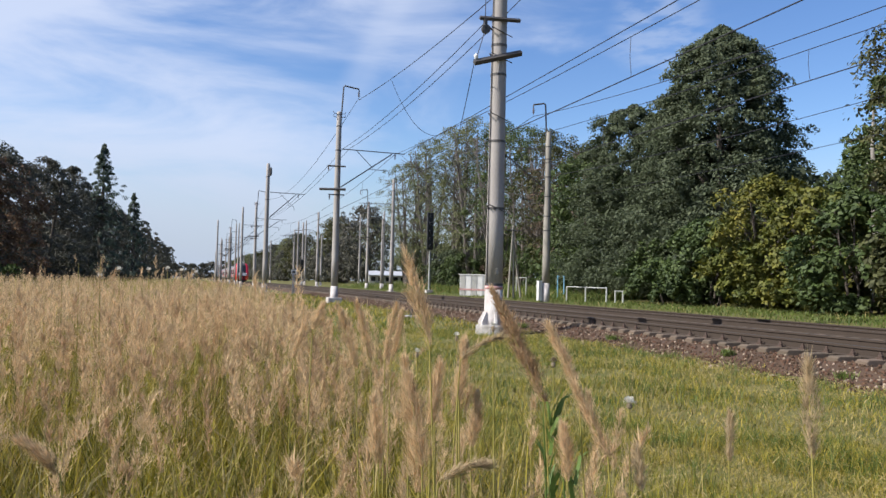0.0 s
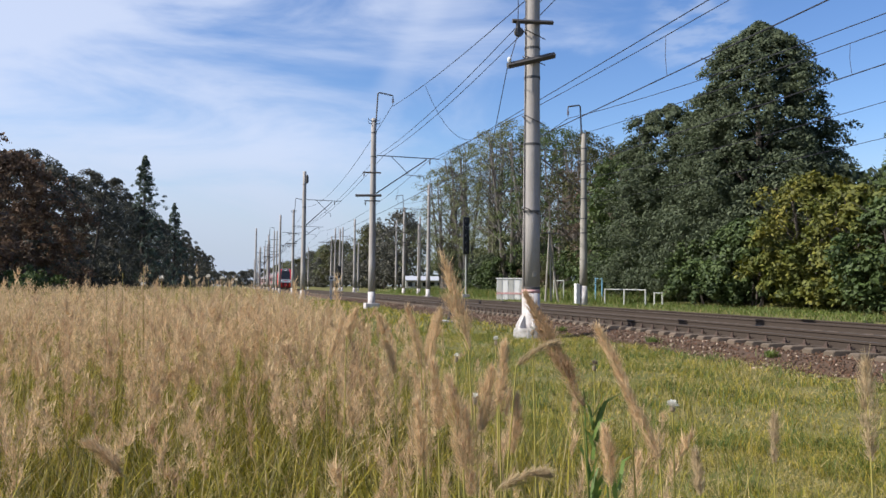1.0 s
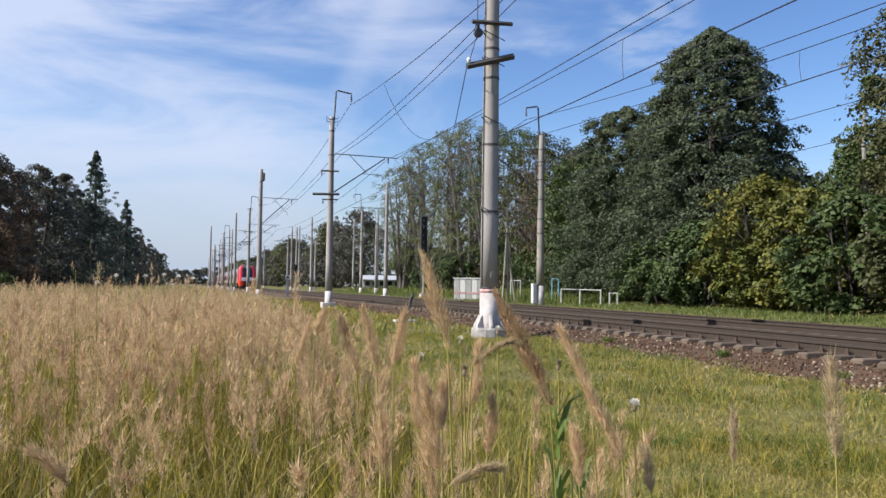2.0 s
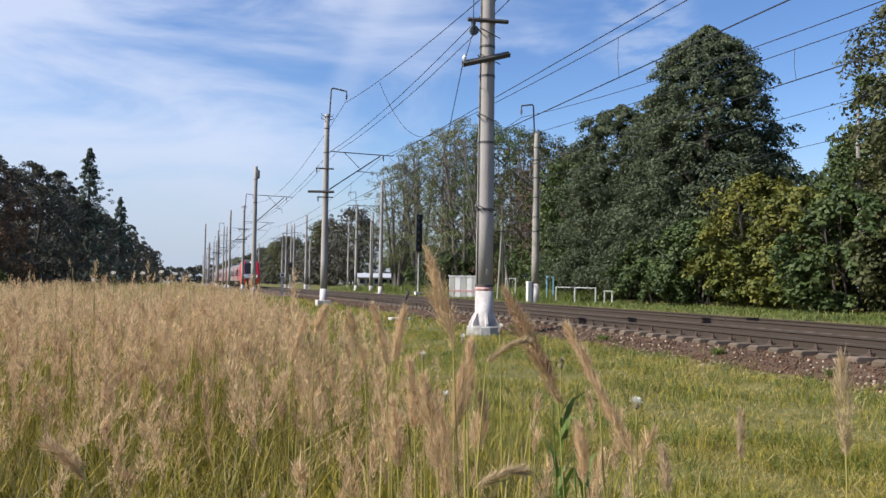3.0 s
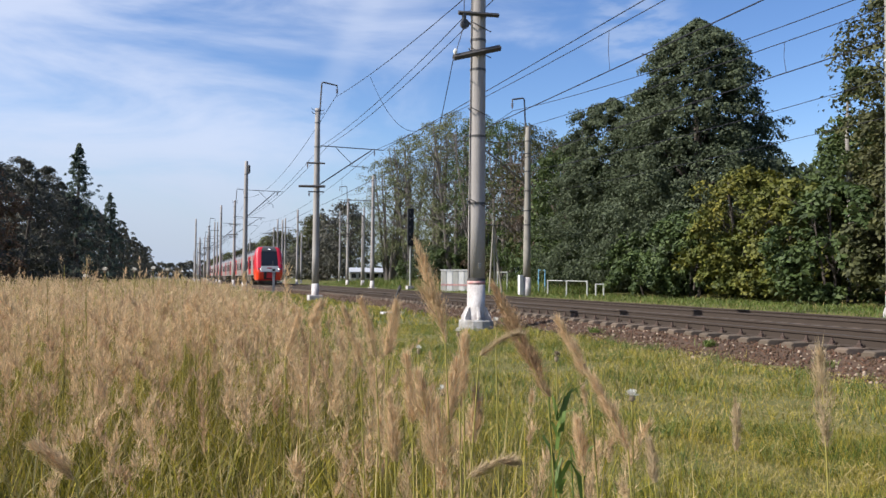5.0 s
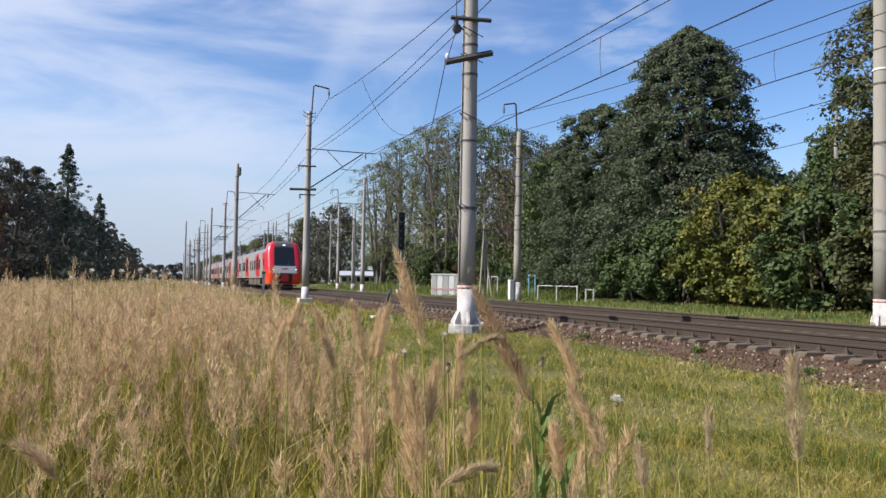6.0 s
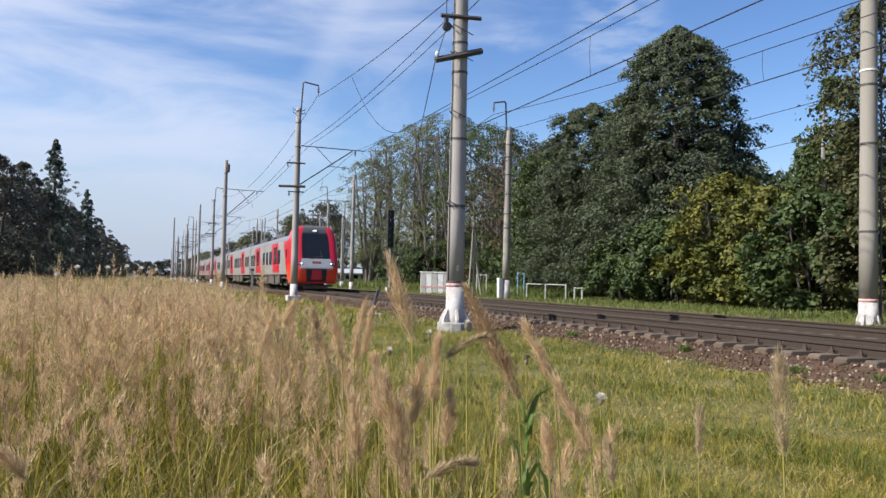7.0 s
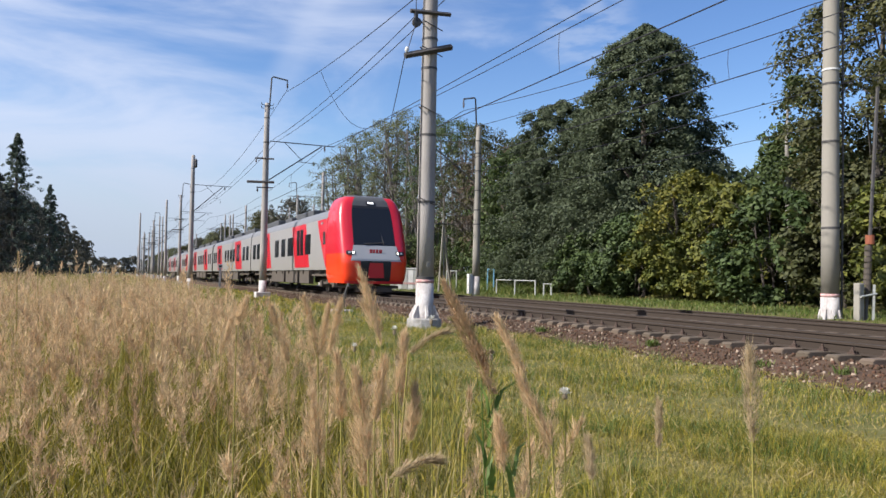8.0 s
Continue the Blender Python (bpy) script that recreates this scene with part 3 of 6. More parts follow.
def pole_right():
    """Thick anchor pole with tension weights on a rusty guide."""
    root = empty("catenary_pole", pose(18.6, 16.25, 0), "thick pale concrete anchor pole with whitewashed foot and steel bands", "pole", "catenary poles")
    r = shaft(root, 0.34, 12.0, 0.49, 0.4, CONCRETE_PALE, bands=(2.9, 5.35, 7.0), white=0.68)
    footing(root, 0.34, r(0.34), 8, 0)
    bm = B()
    lathe(bm, ((0.24, 7.38), (0.24, 7.43)), 24)
    part("pale_band", bm, CABINET, root, "pale bright clamp band")
    for z in (6.8, 7.0, 8.8):
        bm = B()
        tube(bm, [(0.2, -0.15, z), (0.42, -0.25, z + 0.05), (0.5, -0.3, z)], 0.025, 5)
        part("step_hook", bm, STEEL, root)
    bm = B()
    tube(bm, [(0.31, -0.12, 0.3), (0.34, -0.12, 5.0), (0.32, -0.1, 12.0)], 0.03, 6)
    part("conduit", bm, STEEL, root, "dark conduit up the pole")
    return root


pole_far()
pole_right()


def weight_stack():
    """Counterweights on a rusty guide rod beside the anchor pole."""
    root = empty("counterweight", pose(18.9, 15.35, 0.38), "rusty counterweight stack hanging on a leaning steel guide", "counterweight")
    bm = B()
    tube(bm, [(0, 0, -0.1), (0.32, -0.1, 6.4)], 0.05, 6)
    part("guide_rod", bm, STEEL, root, "dark guide rod")
    for i in range(9):
        bm = B()
        lathe(bm, ((0.1, 0.6 + i * 0.16), (0.1, 0.74 + i * 0.16)), 12, (0.04 + 0.008 * i, 0, 0))
        part("weight", bm, TRAIN_UNDER, root, "dark iron weight")
    bm = B()
    lathe(bm, ((0.12, 2.05), (0.12, 2.3)), 12, (0.12, -0.03, 0))
    part("red_collar", bm, RUST, root, "orange-red painted collar")
    bm = B()
    box(bm, -0.36, -0.16, -0.1, 0.1, -0.1, 0.98, 0.04)
    part("post", bm, CONCRETE_PALE, root, "worn pale concrete post")
    bm = B()
    tube(bm, [(-0.4, -0.18, 0.62), (0.2, -0.18, 0.7)], 0.03, 5)
    tube(bm, [(0.2, -0.1, 0.95), (0.16, -0.1, -0.1)], 0.045, 5)
    part("guard_rail", bm, FENCE_PAINT, root, "pale steel guard rail")


weight_stack()
for _x, _y, _h, _d, _n, _s in ((18.1, 74, 10.6, 0.42, 1, -1), (17.8, 121, 10.8, 0.42, 0, -1), (21.3, 140, 8.2, 0.36, 0, -1), (18.6, 145, 10.8, 0.4, 1, -1), (18.7, 153, 11.4, 0.4, 2, -1), (18.8, 160, 10.2, 0.4, 0, -1), (19.3, 146.5, 11.2, 0.36, 2, -1), (26.2, 130, 11.5, 0.36, 2, -1), (21.5, 93, 8.2, 0.3, 0, -1), (22.6, 97, 9.4, 0.34, 0, -1), (18.6, 210, 10, 0.4, 1, -1), (18.6, 265, 10, 0.4, 1, -1), (18.6, 330, 10, 0.4, 1, -1)):
    pole_plain(_x, _y, 0.3, _h, _d, "distant concrete railway pole beyond the tracks", _s, _n)
pole_bracket(21.4, 101, 0.2, -1, "concrete railway pole with bent head bracket beyond the tracks")


def signal(x, y, z0, h, label):
    """A colour-light signal: mast, ladder, head with hoods."""
    root = empty("railway_signal", pose(x, y, z0 + drop(y)), label, "railway signal")
    bm = B()
    lathe(bm, ((0.075, -0.1), (0.06, h)), 12)
    part("mast", bm, FENCE_PAINT, root, "pale steel mast")
    bm = B()
    box(bm, -0.28, 0.28, -0.12, 0.12, h * 0.54, h, 0.05)
    head = part("signal_head", bm, TRAIN_BLACK, root, "black signal head")
    for i in range(5):
        bm = B()
        lathe(bm, ((0.12, -0.32), (0.13, -0.1)), 12, (0, 0, h * 0.95 - i * h * 0.09), "y")
        part("lamp_hood", bm, TRAIN_BLACK, head)
    bm = B()
    for s in (-0.2, 0.2):
        tube(bm, [(s, 0.2, 0), (s, 0.2, h - 0.2)], 0.02, 4)
    for i in range(int(h / 0.35)):
        tube(bm, [(-0.2, 0.2, 0.3 + i * 0.35), (0.2, 0.2, 0.3 + i * 0.35)], 0.014, 4)
    part("ladder", bm, STEEL, root)
    bm = B()
    box(bm, -0.3, 0.3, -0.3, 0.3, -0.2, 0.35, 0.03)
    part("base", bm, WHITEWASH, root)


signal(19.4, 65.5, 0.35, 7.1, "railway signal with black head on a pale mast")
signal(17.9, 140, 0.35, 4.6, "short railway signal with striped head far along the line")


def picket_post(x, y):
    root = empty("picket_post", pose(x, y, 0.38 + drop(y)), "white concrete marker post with a small sign head", "marker post")
    bm = B()
    box(bm, -0.1, 0.1, -0.1, 0.1, -0.5, 1.45, 0.015)
    part("post", bm, WHITEWASH, root)
    bm = B()
    box(bm, -0.2, 0.2, -0.06, 0.06, 1.45, 1.85, 0.02)
    sign = part("sign_head", bm, CABINET, root, "grey-white sign plate")
    bm = B()
    box(bm, -0.13, 0.13, -0.07, -0.061, 1.56, 1.74)
    part("number_bar", bm, STEEL, sign)


picket_post(8.6, 73)


def lever():
    """A slab on the verge with a leaning rod."""
    root = empty("ground_lever", pose(7.6, 28.0, drop(28.0)), "leaning grey steel rod standing on a flat concrete slab", "ground lever")
    bm = B()
    box(bm, -0.42, 0.42, -0.25, 0.25, -0.05, 0.1, 0.02)
    part("slab", bm, WHITEWASH, root, "pale concrete slab")
    bm = B()
    tube(bm, [(0.0, 0, 0.08), (0.24, 0, 1.0)], 0.032, 8)
    part("rod", bm, STEEL, root)
    bm = B()
    tube(bm, [(0.1, 0.15, 0.08), (0.27, 0.02, 0.95)], 0.03, 6)
    lathe(bm, ((0.04, 0.9), (0.07, 0.95), (0.05, 1.08)), 8, (0.28, 0, 0))
    part("brace", bm, STEEL, root)


lever()


def relay_cabinet():
    root = empty("relay_cabinet", pose(20.2, 55.4, 0.2 + drop(55.4), 0, 0, -28), "white metal relay cabinet with vertical ribs and a red stripe", "cabinet")
    bm = B()
    box(bm, -1.25, 1.0, -0.5, 0.5, 0.05, 1.75, 0.03)
    part("body", bm, CABINET, root)
    for i in range(5):
        x0 = -1.22 + i * 0.44
        bm = B()
        box(bm, x0, x0 + 0.38, -0.53, -0.505, 0.12, 1.7, 0.008)
        part("door_panel", bm, CABINET if i % 2 else SHED_WALL, root)
    bm = B()
    box(bm, -1.24, 1.0, -0.55, -0.535, 0.62, 0.76)
    part("red_stripe", bm, RED_BAND, root, "red painted stripe")
    bm = B()
    box(bm, -1.32, 1.07, -0.57, 0.57, 1.75, 1.83, 0.02)
    part("lid", bm, CABINET, root)


relay_cabinet()


def fence(x0, y0, x1, y1, z0, n, h, mat, label):
    root = empty("fence", Matrix.Identity(4), label, "fence", "yard fences")
    base = z0
    for i in range(n + 1):
        k = i / n
        bm = B()
        x, y = x0 + (x1 - x0) * k, y0 + (y1 - y0) * k
        z0 = base + float(drop(y))
        tube(bm, [(x, y, z0 - 0.1), (x, y, z0 + h)], 0.045, 6)
        part("post", bm, mat, root)
    for h2 in (h - 0.05,):
        bm = B()
        tube(bm, [(x0, y0, z0 + h2), (x1, y1, z0 + h2)], 0.028, 5)
        part("rail", bm, mat, root)


fence(20.9, 41.9, 21.0, 37.4, 0.35, 2, 0.95, FENCE_PAINT, "low pale pipe fence in the grass")
fence(22.2, 52.6, 22.0, 50.4, 0.38, 1, 1.5, FENCE_PAINT, "pale pipe fence frame by the trees")
fence(21.3, 37.0, 21.3, 36.2, 0.3, 1, 0.85, FENCE_PAINT, "short end frame of the pale pipe fence")
fence(21.9, 45.2, 21.9, 44.3, 0.42, 1, 1.55, BLUE_PAINT, "blue and white pipe fence frame")


def timber_pole(x, y, z0, h):
    root = empty("utility_pole", pose(x, y, z0 + drop(y)), "weathered timber utility pole with a brace and small transformer", "utility pole")
    bm = B()
    lathe(bm, ((0.13, -0.2), (0.09, h)), 10)
    part("pole", bm, BARK_GREY, root)
    bm = B()
    tube(bm, [(0.9, 0, -0.1), (0.08, 0, h * 0.8)], 0.08, 7)
    part("brace", bm, BARK_GREY, root)
    bm = B()
    tube(bm, [(-0.7, 0, h - 0.3), (0.7, 0, h - 0.3)], 0.05, 5)
    part("cross_arm", bm, STEEL, root)
    for s in (-0.5, 0.1, 0.55):
        bm = B()
        lathe(bm, ((0.03, h - 0.3), (0.08, h - 0.15), (0.08, h + 0.02), (0.03, h + 0.08)), 8, (s, 0, 0))
        part("insulator", bm, CABINET, root)




def braced_pole(x, y, z0, h):
    """Two slender legs that meet under a short cross-arm."""
    root = empty("utility_pole", pose(x, y, z0 + drop(y)), "pale slender utility pole on splayed legs with a dark cross-arm", "utility pole")
    for foot in (-0.3, 0.12, 0.75):
        bm = B()
        tube(bm, [(foot, 0.2 if foot > 0.5 else 0, -0.2), (0.02 * foot, 0, h * (0.82 if foot > 0.5 else 1))], 0.075, 8, 0.05)
        part("leg", bm, CONCRETE_PALE, root, "pale weathered leg")
    bm = B()
    tube(bm, [(-0.65, -0.08, h - 0.35), (0.65, -0.08, h - 0.35)], 0.045, 5)
    part("cross_arm", bm, STEEL, root)
    for k in (-0.55, -0.2, 0.25, 0.58):
        bm = B()
        lathe(bm, ((0.02, h - 0.34), (0.05, h - 0.22), (0.055, h - 0.12), (0.02, h - 0.08)), 8, (k, -0.08, 0))
        part("insulator", bm, CERAMIC, root)


braced_pole(19.95, 48.0, 0.35, 4.9)
timber_pole(33.0, 118, 0.4, 8.4)


def shed():
    root = empty("shed", pose(28.4, 118, 1.05 + drop(118), 0, 0, -10), "low pale shed with grey slate roof and row of openings", "shed")
    bm = B()
    box(bm, -3.0, 3.0, 0, 4, -0.4, 1.25)
    part("wall", bm, SHED_WALL, root)
    bm = B()
    for s in (-1, 1):
        vs = [bm.verts.new(p) for p in ((-3.3, 2, 1.95), (3.3, 2, 1.95), (3.3, 2 + s * 2.5, 1.3), (-3.3, 2 + s * 2.5, 1.3), (-3.3, 2, 1.85), (3.3, 2, 1.85), (3.3, 2 + s * 2.5, 1.2), (-3.3, 2 + s * 2.5, 1.2))]
        for f in ((0, 1, 2, 3), (4, 7, 6, 5), (2, 1, 5, 6), (3, 2, 6, 7), (0, 3, 7, 4)):
            bm.faces.new([vs[i] for i in f])
    part("roof", bm, SHED_ROOF, root)
    for i in range(5):
        bm = B()
        box(bm, -2.7 + i * 1.15, -2.0 + i * 1.15, -0.03, -0.004, 0.35, 1.0)
        part("window", bm, GLASS_DARK, root)


shed()


# ---- overhead wires ----
def sag(a, b, dip, n=10):
    a, b = [(p[0], p[1], p[2] + (float(drop(p[1]) - drop(46.4)) if p[1] > 47 else 0.0)) for p in (a, b)]
    return [tuple(Vector(a).lerp(Vector(b), i / n) - Vector((0, 0, dip * 4 * (i / n) * (1 - i / n)))) for i in range(n + 1)]


def wire(points, r, label, name="overhead_wire"):
    bm = B()
    tube(bm, points, r, 5)
    return tagged(part(name, bm, WIRE), label, "wire", "overhead wires")


def catenary(x, contact, spans, droop, label):
    """Contact wire, messenger and droppers of one track."""
    root = empty("catenary", Matrix.Identity(4), label, "overhead line", "overhead wires")
    bm = B()
    tube(bm, [(x, spans[0][0], contact), (x, 46.4, contact), (x, spans[-1][1], contact + float(drop(spans[-1][1]) - drop(46.4)))], 0.017, 5)
    part("contact_wire", bm, WIRE, root)
    for y0, y1, z0, z1, dip, drops in spans:
        pts = sag((x, y0, z0), (x, y1, z1), dip, 14)
        bm = B()
        tube(bm, pts, 0.013, 5)
        part("messenger_wire", bm, WIRE, root)
        for y in drops:
            z = float(np.interp(y, [p[1] for p in pts], [p[2] for p in pts]))
            bm = B()
            low = contact + (float(drop(y) - drop(46.4)) if y > 47 else 0.0)
            tube(bm, [(x, y - 0.05, low), (x - 0.02, y, (z + low) / 2), (x, y, z)], 0.009, 4)
            part("dropper", bm, WIRE, root)
    return root


catenary(NEAR_TRACK, 7.13, [(-14, 46.4, 8.95, 8.9, 0.66, (19.1, 33.0, 5.5)), (46.4, 110, 8.9, 8.8, 1.0, (56, 66, 78, 90, 101)), (110, 172, 8.8, 8.8, 1.0, (130, 150)), (172, 232, 8.8, 8.8, 1.0, ()), (232, 420, 8.8, 8.8, 1.0, ())], 0, "overhead contact line over the nearer track")
catenary(FAR_TRACK, 6.92, [(-20, 39.9, 8.4, 8.75, 0.9, (16.9, 6.0, 28.0)), (39.9, 101, 8.75, 8.8, 1.0, (52, 66, 80, 92)), (101, 160, 8.8, 8.8, 1.0, (120, 140)), (160, 420, 8.8, 8.8, 1.2, ())], 0, "overhead contact line over the farther track")
wire(sag((11.9, 46.4, 8.95), (11.9, -14, 9.0), 0.07), 0.016, "reinforcing feeder wire above the nearer track")
wire(sag((9.03, 46.4, 12.05), (9.0, -14, 12.0), 1.45, 20), 0.016, "feeder wire slung from the pole head brackets")
wire(sag((9.03, 46.4, 12.15), (9.3, 110, 12.1), 1.6) + sag((9.3, 110, 12.1), (9.1, 172, 12.1), 1.4)[1:], 0.016, "feeder wire slung between distant pole heads")
for _dx, _z in ((0.0, 9.1), (0.35, 9.1)):
    wire(sag((8.2 + _dx, 46.4, _z - 0.05), (8.0 + _dx, 19.55, _z + 0.12), 0.34) + sag((8.0 + _dx, 19.55, _z + 0.12), (8.0 + _dx, -25, _z), 0.8)[1:], 0.013, "line wire strung along the poles")
    wire(sag((8.2 + _dx, 46.4, _z - 0.05), (7.8 + _dx, 110, _z), 1.0), 0.013, "line wire strung along the distant poles")
wire(sag((17.65, 39.9, 10.55), (17.65, 16.2, 9.1), 0.26) + sag((17.65, 16.2, 9.15), (17.65, -30, 9.4), 0.8)[1:], 0.016, "feeder wire hung from the pale pole's bracket")
wire(sag((17.65, 39.9, 10.55), (20.8, 101, 12.0), 1.2), 0.016, "feeder wire to the next bracket pole")
wire(sag((18.9, 39.9, 7.3), (18.9, 16.2, 7.05), 0.2) + sag((18.9, 16.2, 7.05), (18.9, -30, 7.2), 0.6)[1:], 0.012, "thin line wire beyond the tracks")
wire(sag((22.5, 62, 7.2), (22.5, 16.2, 6.9), 0.35) + [(22.5, -20, 7.0)], 0.012, "thin line wire by the trees")
wire(sag((6.8, 19.3, 7.05), (19.2, 65.5, 6.6), 1.6, 16), 0.012, "slack drop wire from the pole to the signal")
wire(sag((7.05, 19.25, 13.5), (7.08, 19.25, 8.0), 0, 2) + [(6.82, 19.25, 7.1)], 0.012, "stay wire over the pulley")
wire(sag((9.0, 37.8, 11.2), (11.36, 37.6, 8.6), 0.75, 14), 0.012, "hanging jumper wire to the catenary")


# ---- train ----
CAR = 26.9


def nose_point(s, z):
    """The skin of the cab: s from -1 to 1 across, z over the rail."""
    w = float(np.interp(z, (0.4, 0.8, 1.4, 2.4, 3.4, 3.9, 4.2, 4.45, 4.62, 4.73), (1.58, 1.68, 1.73, 1.74, 1.71, 1.65, 1.56, 1.44, 1.25, 0.9)))
    y0 = float(np.interp(z, (0.4, 0.7, 1.5, 1.7, 2.3, 3.0, 4.1, 4.45, 4.62, 4.73), (0.2, 0.1, 0.06, 0.08, 0.32, 0.62, 1.1, 1.28, 1.45, 1.9)))
    p = 9.0
    up = float(np.interp(z, (0.42, 0.9, 1.6, 2.3, 4.73), (0.53, 0.96, 1.6, 2.3, 4.87)))
    return Vector((w * s, y0 + (2.9 - y0) * (1 - (1 - min(abs(s), 1.0) ** p) ** (1 / p)), up))


def nose_patch(s0, s1, z0, z1, ns, nz, off=0.0, lean=0.0):
    """A piece of the skin, pushed out by off; lean slants its ends."""
    bm = B()
    rows = []
    for j in range(nz + 1):
        z = z0 + (z1 - z0) * j / nz
        row = []
        for i in range(ns + 1):
            a, b = (s0 + lean * (z - z0) if abs(s0) < 0.999 else s0), (s1 - lean * (z - z0) if abs(s1) < 0.999 else s1)
            k = i / ns  # finer where the skin turns the corner
            if b >= 0.999 and a > 0:
                k = 1 - (1 - k) ** 2
            elif a <= -0.999 and b < 0:
                k = k ** 2
            s = a + (b - a) * k
            p = nose_point(s, z)
            if off:
                q, r = nose_point(s + 0.002 if s < 0.99 else s - 0.002, z), nose_point(s, z + 0.01)
                n = (q - p).cross(r - p).normalized()
                if n.y > 0 and abs(s) < 0.99:
                    n = -n
                p = p + n * off
            row.append(bm.verts.new(p))
        rows.append(row)
    for a, b in zip(rows, rows[1:]):
        for i in range(ns):
            bm.faces.new((a[i], a[i + 1], b[i + 1], b[i]))
    return bm


def bars(bm, x0, x1, y, z, h, n):
    for i in range(n):
        a = x0 + (x1 - x0) * i / n
        box(bm, a, a + (x1 - x0) / n * 0.7, y - 0.01, y, z, z + h)


SECTION = [(1.70, 1.16), (1.74, 1.3), (1.74, 2.9), (1.70, 3.75), (1.6, 4.0), (1.38, 4.2), (0.95, 4.36), (0.4, 4.42)]


def side_x(z):
    return float(np.interp(z, (1.1, 1.3, 2.9, 3.75, 4.0), (1.69, 1.74, 1.74, 1.70, 1.6)))


def side_panel(side, y0, y1, z0, z1, slant, off):
    """A panel on the car's flank; slant moves its top backwards."""
    bm = B()
    n = 6
    outer = []
    for k in (off, -0.02):
        for j in range(n + 1):
            z = z0 + (z1 - z0) * j / n
            for y in (y0, y1):
                outer.append(bm.verts.new((side * (side_x(z) + k), y + (slant if isinstance(slant, (int, float)) else slant[0 if y == y0 else 1]) * (z - z0) / (z1 - z0), z)))
    m = 2 * (n + 1)
    for j in range(n):
        bm.faces.new((outer[2 * j], outer[2 * j + 1], outer[2 * j + 3], outer[2 * j + 2]))
        bm.faces.new((outer[2 * j], outer[2 * j + 2], outer[m + 2 * j + 2], outer[m + 2 * j]))
        bm.faces.new((outer[2 * j + 1], outer[m + 2 * j + 1], outer[m + 2 * j + 3], outer[2 * j + 3]))
    bm.faces.new((outer[0], outer[m], outer[m + 1], outer[1]))
    bm.faces.new((outer[2 * n], outer[2 * n + 1], outer[m + 2 * n + 1], outer[m + 2 * n]))
    bmesh.ops.recalc_face_normals(bm, faces=bm.faces)
    return bm


def car_body(parent, y0, y1):
    """The extruded shell of a car, sides and roof."""
    for mat, cut, name in ((TRAIN_GREY, SECTION[:4], "side_wall"), (TRAIN_ROOF, SECTION[3:], "roof")):
        for s in ((-1, 1) if name == "side_wall" else (0,)):
            line = [(s * x, z) for x, z in cut] if s else [(-x, z) for x, z in cut] + [(x, z) for x, z in cut[::-1]]
            bm = B()
            ends = [[bm.verts.new((x, y, z)) for x, z in line] for y in (y0, y1)]
            for i in range(len(line) - 1):
                bm.faces.new((ends[0][i], ends[0][i + 1], ends[1][i + 1], ends[1][i]))
            part(name, bm, mat, parent, smooth=True)
    ring = [(-x, z) for x, z in SECTION] + [(x, z) for x, z in SECTION[::-1]]
    for y in (y0 + 0.02, y1 - 0.02):
        bm = B()
        bm.faces.new([bm.verts.new((x * 0.99, y, z - 0.01)) for x, z in ring])
        part("end_wall", bm, TRAIN_BLACK, parent)


def bogie(parent, y):
    bm = B()
    for s in (-1, 1):
        box(bm, s * 1.05 - 0.09, s * 1.05 + 0.09, y - 1.7, y + 1.7, 0.42, 0.72, 0.04)
        for k in (-1.3, 1.3):
            box(bm, s * 1.12 - 0.12, s * 1.12 + 0.12, y + k - 0.2, y + k + 0.2, 0.28, 0.6, 0.03)
        lathe(bm, ((0.14, 0.6), (0.14, 0.95)), 10, (s * 1.1, y, 0))
    box(bm, -1.2, 1.2, y - 0.3, y + 0.3, 0.45, 0.66, 0.03)
    frame_part = part("bogie", bm, TRAIN_UNDER, parent, "dusty steel bogie")
    for k in (-1.3, 1.3):
        for s in (-1, 1):
            bm = B()
            lathe(bm, ((0.43, s * 0.72), (0.44, s * 0.74), (0.43, s * 0.85), (0.2, s * 0.86)), 20, (0, y + k, 0.43), "x")
            part("wheel", bm, STEEL, frame_part)


def car_details(parent, y0, doors, windows, boxes):
    for s in (-1, 1):
        for d in doors:
            part("red_panel", side_panel(s, y0 + d, y0 + d + 3.7, 1.31, 3.74, 1.15, 0.006), TRAIN_RED, parent, "red slanted door surround")
            door = part("door", side_panel(s, y0 + d + 1.0, y0 + d + 3.0, 1.31, 3.55, 0.33, 0.014), TRAIN_RED, parent, "red double door")
            for k in (1.5, 2.4):
                part("door_glass", side_panel(s, y0 + d + k, y0 + d + k + 0.75, 2.0, 3.45, 0.2, 0.022), GLASS_DARK, door)
        for a, b in windows:
            part("window", side_panel(s, y0 + a, y0 + b, 2.02, 3.12, 0.0, 0.018), GLASS_DARK, parent, "dark tinted window")
        for a, b in boxes:
            bm = B()
            box(bm, s * 1.5 - 0.14, s * 1.5 + 0.14, y0 + a, y0 + b, 0.42, 1.16, 0.03)
            part("equipment_case", bm, TRAIN_UNDER, parent, "dusty dark underfloor case")
        bm = B()
        for k in np.arange(y0 + 0.3, y0 + 25.5, 2.0):
            box(bm, s * 1.45, s * 1.70, k + 1.96, k + 1.99, 0.95, 1.18)
        box(bm, s * 1.45 - 0.03, s * 1.45 + 0.03, y0 + 2.2, y0 + 26, 0.85, 1.18)
        part("solebar", bm, TRAIN_UNDER, parent)


